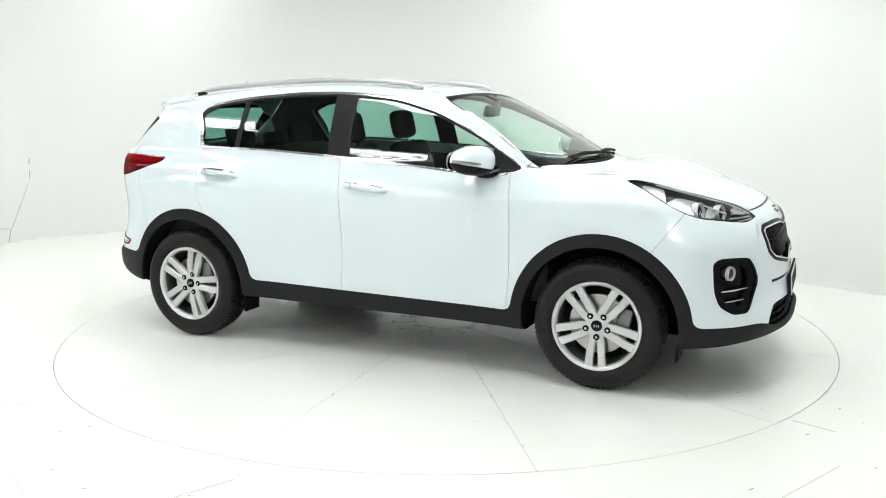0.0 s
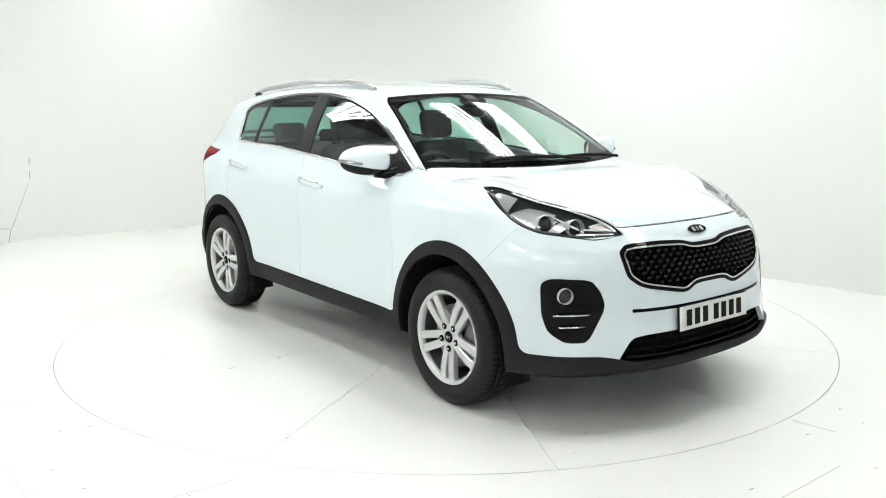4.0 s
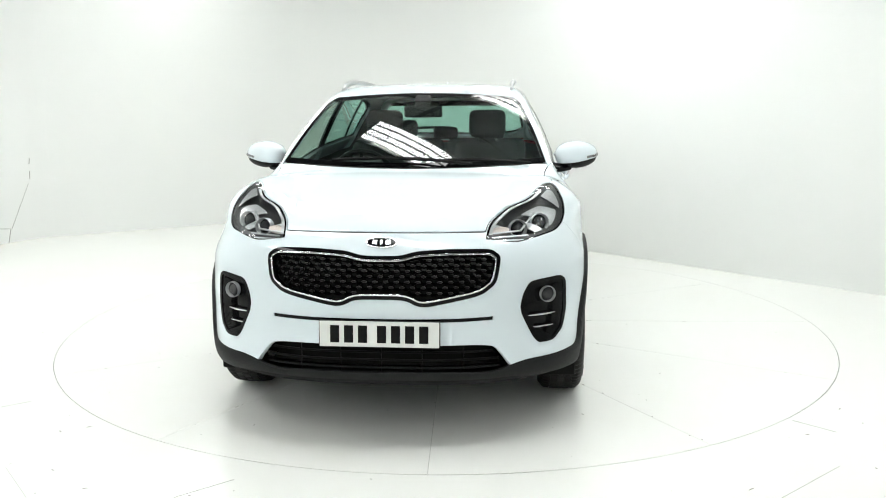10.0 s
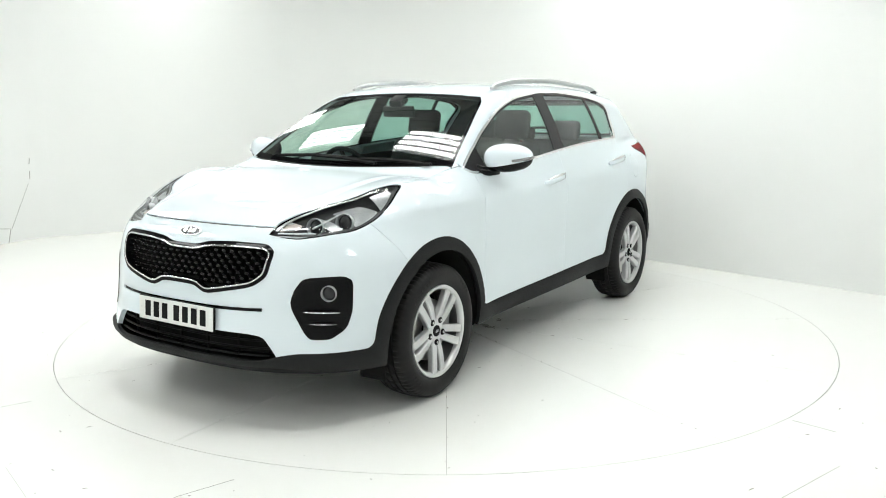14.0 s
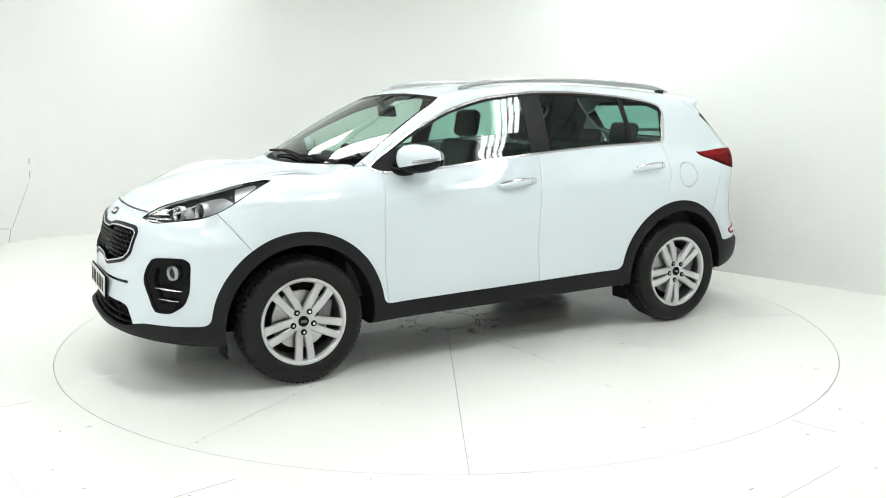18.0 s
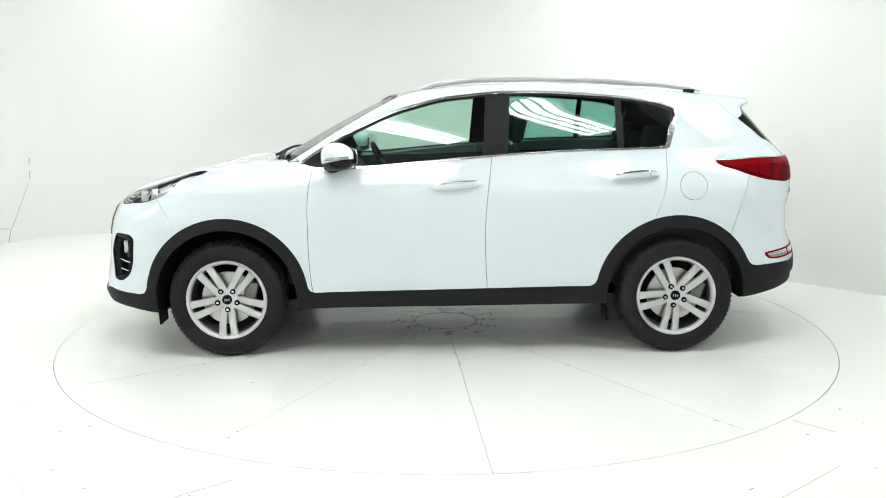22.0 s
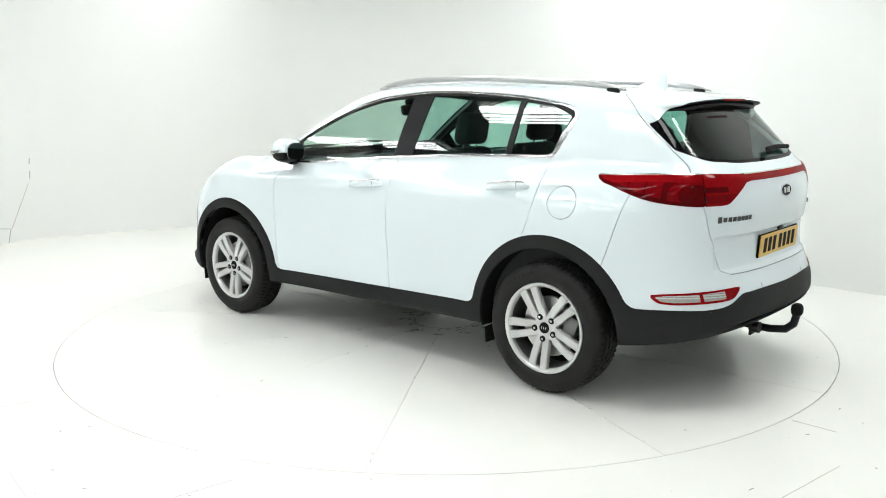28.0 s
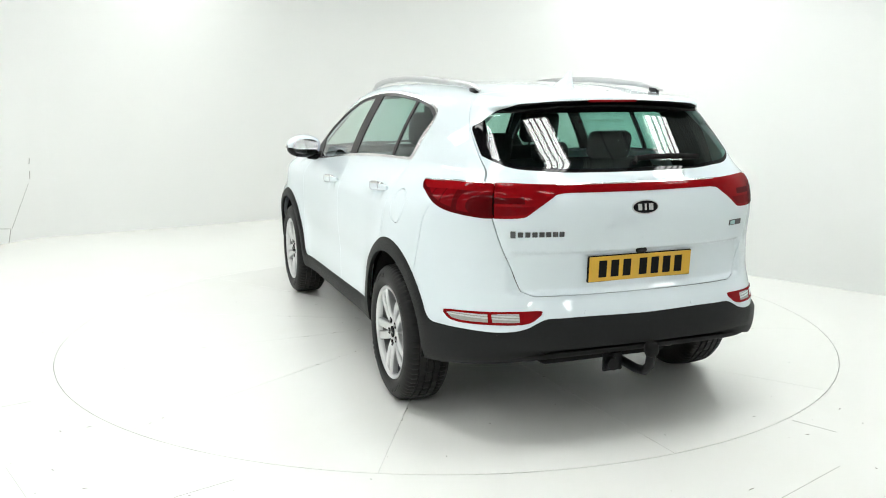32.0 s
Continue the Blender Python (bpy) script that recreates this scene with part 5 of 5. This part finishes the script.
def tail_badges():
    for k in range(8):
        y = 0.592 - 0.0285 * k
        p, n = on_end(y, 0.943, -1)
        bm = bmesh.new()
        box(bm, (0.022, 0.022 if k else 0.03, 0.004), facing(p + n * 0.002, n), 0.0008, 1)
        part("badge_letter", bm, DARK_CHROME, car, "bright metal mark on the tailgate", smooth=False)
    p, n = on_end(-0.535, 0.942, -1)
    bm = bmesh.new()
    box(bm, (0.1, 0.026, 0.004), facing(p + n * 0.002, n), 0.002, 1)
    b = part("small_badge", bm, DARK_CHROME, car, "small bright badge with a blue field")
    bm = bmesh.new()
    box(bm, (0.04, 0.018, 0.001), facing(p + n * 0.0045, n) @ pose(-0.024, 0, 0), 0, 1)
    part("badge_field", bm, STICKER, b, smooth=False)
    # parking sensors, camera
    for y, z in ((0.287, 0.598), (-0.258, 0.598), (0.66, 0.50), (-0.66, 0.50)):
        p, n = on_end(y, z, -1)
        bm = bmesh.new()
        rod(bm, p - n * 0.004, p + n * (0.003 if z > 0.55 else 0.009), 0.011, seg=20)
        part("parking_sensor", bm, WHITE_PAINT if z > 0.55 else SATIN_BLACK, car)
    p, n = on_end(0.0, 0.855, -1)
    bm = bmesh.new()
    box(bm, (0.05, 0.02, 0.02), facing(p + n * 0.004, n), 0.005)
    part("rear_camera", bm, SATIN_BLACK, car)


tail_badges()


def grille_mesh():
    """A net of flat six-sided cells behind the grille's ring."""
    bm = bmesh.new()
    studs = []
    w, h = 0.047, 0.030
    rows = 10
    for j in range(rows):
        z = 0.64 + j * h * 0.78
        for i in range(-12, 13):
            y = i * w + (w / 2 if j % 2 else 0)
            if inside(GRILLE, np.array([y]), np.array([z]))[0] > -0.03:
                continue
            x = float(nose_x(np.array(abs(y)), np.array(z))) - 0.02
            studs.append((x + 0.004, y + w / 2, z))
            six = [(w * 0.5 * a, h * 0.52 * b) for a, b in ((1, 0), (0.55, 1), (-0.55, 1), (-1, 0), (-0.55, -1), (0.55, -1))]
            outer = [bm.verts.new((x, y + a, z + b)) for a, b in six]
            rim = [bm.verts.new((x + 0.006, y + a * 0.84, z + b * 0.78)) for a, b in six]
            deep = [bm.verts.new((x - 0.018, y + a * 0.55, z + b * 0.5 + 0.003)) for a, b in six]
            for k in range(6):
                q = (k + 1) % 6
                bm.faces.new((outer[k], outer[q], rim[q], rim[k]))
                bm.faces.new((rim[k], rim[q], deep[q], deep[k]))
            bm.faces.new(deep)
    part("grille_net", bm, NET_BLACK, car, "gloss black honeycomb grille net", smooth=False)
    for v in studs:
        bm = bmesh.new()
        bmesh.ops.create_uvsphere(bm, u_segments=10, v_segments=6, radius=1, matrix=Matrix.Translation(v) @ Matrix.Diagonal((0.006, 0.0125, 0.0055, 1)))
        part("grille_stud", bm, STUD_BLACK, car)
    for z in (0.36, 0.393, 0.426):
        bm = bmesh.new()
        pts = []
        for k in range(25):
            y = (-0.53 + 1.06 * k / 24) * (0.97 if z < 0.4 else 0.93)
            pts.append((float(nose_x(np.array(abs(y)), np.array(z))) - 0.035, y, z))
        tube(bm, pts, 0.008, 6, squash=0.6)
        part("intake_slat", bm, MATT_BLACK, car)
    for y in (-0.36, -0.18, 0, 0.18, 0.36):
        bm = bmesh.new()
        x = float(nose_x(np.array(abs(y)), np.array(0.4))) - 0.04
        box(bm, (0.012, 0.006, 0.12), pose(x, y, 0.4))
        part("intake_bar", bm, MATT_BLACK, car, smooth=False)


grille_mesh()


def fog_lamps():
    for side in (1, -1):
        p, n = on_end(0.742, 0.645, 1)
        axis = Vector((0.93, 0.36, 0)).normalized()
        c = p - n * 0.016
        bm = bmesh.new()
        m = facing(c, axis)
        ring = []
        for r, d in ((0.037, -0.012), (0.0372, 0.004), (0.0355, 0.008), (0.0335, 0.004), (0.0325, -0.012)):
            ring.append([m @ Vector((r * math.cos(2 * math.pi * k / 32), r * math.sin(2 * math.pi * k / 32), d)) for k in range(32)])
        vs = [[bm.verts.new(v if side > 0 else mirror_y(v)) for v in row] for row in ring]
        for a, b in zip(vs, vs[1:]):
            for k in range(32):
                bm.faces.new((a[k], a[(k + 1) % 32], b[(k + 1) % 32], b[k]))
        # ring is chrome; its brightness comes from the pale colour, not from reflections
        lamp = part("fog_lamp", bm, PALE_GLEAM, car, "round fog lamp in a chrome ring")
        bm = bmesh.new()
        q = c + axis * -0.022
        bmesh.ops.create_uvsphere(bm, u_segments=24, v_segments=12, radius=0.0325, matrix=Matrix.Translation(q if side > 0 else mirror_y(q)))
        part("fog_lens", bm, LAMP_EYE, lamp)
        for y0, z0, y1, z1 in ((0.655, 0.562, 0.795, 0.553), (0.675, 0.508, 0.78, 0.50)):
            bm = bmesh.new()
            pts = []
            for k in range(9):
                u = k / 8
                a, nn = on_end(y0 + (y1 - y0) * u, z0 + (z1 - z0) * u, 1)
                a = a - nn * 0.022
                pts.append(a if side > 0 else mirror_y(a))
            tube(bm, pts, lambda u: 0.0025 + 0.003 * math.sin(math.pi * u), 8)
            part("fog_strip", bm, CHROME, car, "slim chrome blade in the fog lamp bay")


fog_lamps()


def headlamp_insides():
    for side in (1, -1):
        def put(v):
            return v if side > 0 else Vector(mirror_y(v))
        for (x, y, z), r in (((1.809, 0.707, 0.976), 0.043), ((1.90, 0.600, 0.963), 0.041)):
            p, n = skin_point(x, y, z)
            axis = (Vector((1, 0.30, 0.12))).normalized()
            c = p - n * 0.040
            m = facing(c, axis)
            bm = bmesh.new()
            rows = []
            for rr, d in ((r, -0.02), (r * 1.04, 0.012), (r * 1.0, 0.016), (r * 0.88, 0.009), (r * 0.86, -0.02)):
                rows.append([bm.verts.new(put(m @ Vector((rr * math.cos(2 * math.pi * k / 32), rr * math.sin(2 * math.pi * k / 32), d)))) for k in range(32)])
            for a, b in zip(rows, rows[1:]):
                for k in range(32):
                    bm.faces.new((a[k], a[(k + 1) % 32], b[(k + 1) % 32], b[k]))
            ring = part("projector_ring", bm, PALE_GLEAM, car, "chrome ring of a projector lamp")
            bm = bmesh.new()
            bmesh.ops.create_uvsphere(bm, u_segments=24, v_segments=12, radius=r * 0.87, matrix=Matrix.Translation(put(c - axis * 0.02)))
            part("projector_lens", bm, LAMP_EYE, ring)
        # reflection of a ceiling tube across the lens, built as a pale bar
        bm = bmesh.new()
        pts = []
        for k in range(9):
            u = 0.08 + 0.72 * k / 8
            p, n = skin_point(1.765 + 0.205 * u, 0.676 - 0.083 * u, 1.01 - 0.088 * u)
            pts.append(put(p - n * 0.018))
        tube(bm, pts, lambda u: 0.0035 + 0.0015 * u, 8)
        part("lamp_bridge", bm, PALE_GLEAM, car, "pale bar drawn in for a tube's reflection across the headlight")


headlamp_insides()


def wipers():
    for pts in ([(1.10, 0.34), (1.075, 0.10), (1.055, -0.15), (1.045, -0.44)], [(1.03, 0.66), (1.04, 0.52), (1.055, 0.36), (1.075, 0.2)]):
        bm = bmesh.new()
        line = []
        for x, y in pts:
            p, n = on_top(x, y)
            line.append(p + n * 0.016)
        tube(bm, line, 0.008, 8, squash=1.0)
        w = part("front_wiper", bm, MATT_BLACK, car, "black windscreen wiper")
        bm = bmesh.new()
        tube(bm, [v + Vector((-0.02, 0, 0.004)) for v in line], 0.006, 6)
        part("wiper_blade", bm, MATT_BLACK, w)
    bm = bmesh.new()
    line = []
    for y, z in ((0.0, 1.215), (-0.02, 1.235), (-0.12, 1.24), (-0.24, 1.238), (-0.36, 1.232)):
        p, n = on_end(y, z, -1)
        line.append(p + n * 0.022)
    tube(bm, line, 0.012, 8, squash=1.0)
    part("rear_wiper", bm, MATT_BLACK, car, "black rear wiper")


wipers()


def brake_strip():
    bm = bmesh.new()
    box(bm, (0.014, 0.25, 0.011), pose(-1.908, 0, 1.5015), 0.003)
    part("high_brake_light", bm, RED_LENS, car, "slim red brake light under the spoiler")


brake_strip()


def tow_bar():
    bm = bmesh.new()
    tube(bm, [(-1.95, 0.0, 0.315), (-2.08, 0.0, 0.305), (-2.17, 0.0, 0.302), (-2.25, 0.005, 0.315), (-2.29, 0.006, 0.35), (-2.303, 0.008, 0.40)], 0.021, 12)
    t = part("tow_bar", bm, SATIN_BLACK, car, "black swan-neck tow bar")
    bm = bmesh.new()
    superblob(bm, (-2.304, 0.008, 0.428), (0.06, 0.06, 0.07), 0.75, nu=20, nv=12)
    part("ball_cover", bm, MATT_BLACK, t)
    bm = bmesh.new()
    box(bm, (0.015, 0.1, 0.085), pose(-2.11, 0.085, 0.325), 0.006)
    rod(bm, (-2.10, 0.10, 0.325), (-2.15, 0.10, 0.325), 0.03, seg=20)
    part("tow_socket", bm, SATIN_BLACK, t)
    for x, w in ((1.745, 0.012), (-0.93, 0.012)):
        for side in (1, -1):
            bm = bmesh.new()
            box(bm, (w, 0.15, 0.09), pose(x, side * 0.80, 0.235, 0, 4, 0), 0.005, 1)
            part("mud_flap", bm, MATT_BLACK, car)
    # front skid strip, exhaust box and axle beam under the floor
    bm = bmesh.new()
    box(bm, (0.35, 0.7, 0.12), pose(-1.75, 0, 0.33), 0.04)
    part("silencer", bm, UNDERBODY, car)
    bm = bmesh.new()
    for x in (AXLE, -AXLE):
        rod(bm, (x, -0.74, 0.33), (x, 0.74, 0.33), 0.035, seg=10)
    part("axle_beam", bm, UNDERBODY, car)


tow_bar()


def cabin():
    """Dark cabin tub, dashboard, seats, steering wheel, lining."""
    bm = bmesh.new()
    plan = [(1.0, 0.70), (0.6, 0.775), (0.0, 0.79), (-0.9, 0.785), (-1.5, 0.75), (-1.85, 0.66), (-1.98, 0.5)]
    ring = plan + [(x, -y) for x, y in plan[::-1]]
    top_line = lambda x: 1.085 + 0.045 * max(0, min(1, (0.5 - x) / 1.5))
    lo = [bm.verts.new((x, y, 0.4)) for x, y in ring]
    hi = [bm.verts.new((x, y, top_line(x))) for x, y in ring]
    n = len(ring)
    bm.faces.new(lo)
    for k in range(n):
        bm.faces.new((lo[k], lo[(k + 1) % n], hi[(k + 1) % n], hi[k]))
    tub = part("cabin_tub", bm, TRIM_GREY, car, "dark grey cabin lining", smooth=False)
    bm = bmesh.new()
    prism(bm, [(1.06, 0.75), (1.06, 1.06), (0.95, 1.10), (0.74, 1.105), (0.64, 1.075), (0.60, 1.0), (0.66, 0.82), (0.68, 0.6)], 1.40, lambda u, v, w: Vector((u, -0.70 + w, v)))
    bmesh.ops.bevel(bm, geom=bm.edges[:], offset=0.015, segments=2, affect="EDGES")
    dash = part("dashboard", bm, TRIM_GREY, car, "dark grey dashboard")
    bm = bmesh.new()
    box(bm, (0.06, 0.30, 0.14), pose(0.66, -0.37, 1.10, 0, -20, 0), 0.03)
    part("instrument_cowl", bm, TRIM_GREY, dash)
    bm = bmesh.new()
    m = Matrix.Translation((0.46, -0.37, 1.03)) @ Matrix.Rotation(radians(-66), 4, "Y")
    tube(bm, [m @ Vector((0.185 * math.cos(2 * math.pi * k / 32), 0.185 * math.sin(2 * math.pi * k / 32), 0)) for k in range(32)], 0.016, 8, True)
    sw = part("steering_wheel", bm, SATIN_BLACK, car, "black steering wheel")
    bm = bmesh.new()
    box(bm, (0.13, 0.16, 0.05), m, 0.03)
    for a in (90, 210, 330):
        rod(bm, m @ Vector((0, 0, 0)), m @ Vector((0.18 * math.sin(radians(a)), 0.18 * math.cos(radians(a)), 0)), 0.014, seg=8)
    part("wheel_boss", bm, SATIN_BLACK, sw)
    for side in (1, -1):
        bm = bmesh.new()
        box(bm, (0.52, 0.5, 0.16), pose(0.0, side * 0.37, 0.60, 0, -8, 0), 0.06, 3)
        seat = part("front_seat", bm, SEAT_CLOTH, car, "dark cloth front seat")
        bm = bmesh.new()
        box(bm, (0.14, 0.46, 0.66), pose(-0.30, side * 0.37, 0.90, 0, -17, 0), 0.06, 3)
        part("backrest", bm, SEAT_CLOTH, seat)
        bm = bmesh.new()
        box(bm, (0.095, 0.26, 0.2), pose(-0.43, side * 0.37, 1.335, 0, -12, 0), 0.045, 3)
        part("headrest", bm, SEAT_CLOTH, seat)
        bm = bmesh.new()
        for dy in (-0.06, 0.06):
            rod(bm, (-0.40, side * 0.37 + dy, 1.18), (-0.425, side * 0.37 + dy, 1.29), 0.007, seg=8)
        part("headrest_post", bm, CHROME, seat)
    bm = bmesh.new()
    box(bm, (0.5, 1.3, 0.18), pose(-0.85, 0, 0.6, 0, -6, 0), 0.06, 3)
    bench = part("rear_seat", bm, SEAT_CLOTH, car, "dark cloth rear bench")
    for y in (-0.33, 0.33):
        bm = bmesh.new()
        box(bm, (0.15, 0.64, 0.66), pose(-1.17, y, 0.88, 0, -20, 0), 0.06, 3)
        part("backrest", bm, SEAT_CLOTH, bench)
        bm = bmesh.new()
        box(bm, (0.085, 0.25, 0.15), pose(-1.30, y * 1.08, 1.265, 0, -14, 0), 0.035, 3)
        part("headrest", bm, SEAT_CLOTH, bench)
    bm = bmesh.new()
    box(bm, (0.07, 0.2, 0.1), pose(-1.29, 0, 1.235, 0, -14, 0), 0.03, 3)
    part("headrest", bm, SEAT_CLOTH, bench)
    bm = bmesh.new()
    box(bm, (0.55, 1.2, 0.03), pose(-1.66, 0, 1.06), 0.01)
    part("parcel_cover", bm, TRIM_GREY, car, "dark luggage cover")
    bm = bmesh.new()
    box(bm, (0.03, 0.24, 0.075), pose(0.40, 0, 1.435, 0, 12, 0), 0.015)
    rod(bm, (0.40, 0, 1.46), (0.44, 0, 1.495), 0.012, seg=8)
    part("inside_mirror", bm, SATIN_BLACK, car, "black inside mirror")
    bm = bmesh.new()
    box(bm, (0.09, 0.1, 0.05), pose(0.40, 0, 1.5, 0, 27, 0), 0.015)
    part("sensor_cover", bm, SATIN_BLACK, car)

    def lining(m, name, mat, keep, d):
        x, y, z = m.v.T
        m = cut(m, keep(x, y, z))[0]
        m = moved(m, -d)
        return m

    upper = lining(shell_sheet, "", None, lambda x, y, z: np.maximum(np.maximum(1.06 - z, x - 1.0), -1.75 - x), 0.028)
    x, y, z = upper.v.T
    roof, posts = cut(upper, np.maximum(1.505 - z, 0 * x))
    whole("headlining", roof, HEADLINING, car, "light grey headlining", 0.0)
    pair("pillar_trim", posts, TRIM_GREY, car, "dark grey pillar trim", 0.0)


cabin()


def motions():
    rows_t, rows_c = [], []
    for k, a in enumerate(TURN):
        t = 2.0 * k
        spin = pose(0, 0, 0, 0, 0, a)
        rows_t.append((t, spin))
        rows_c.append((t, spin @ pose(CAR_X, CAR_Y, 0)))
    walk(table, rows_t)
    walk(car, rows_c)


motions()
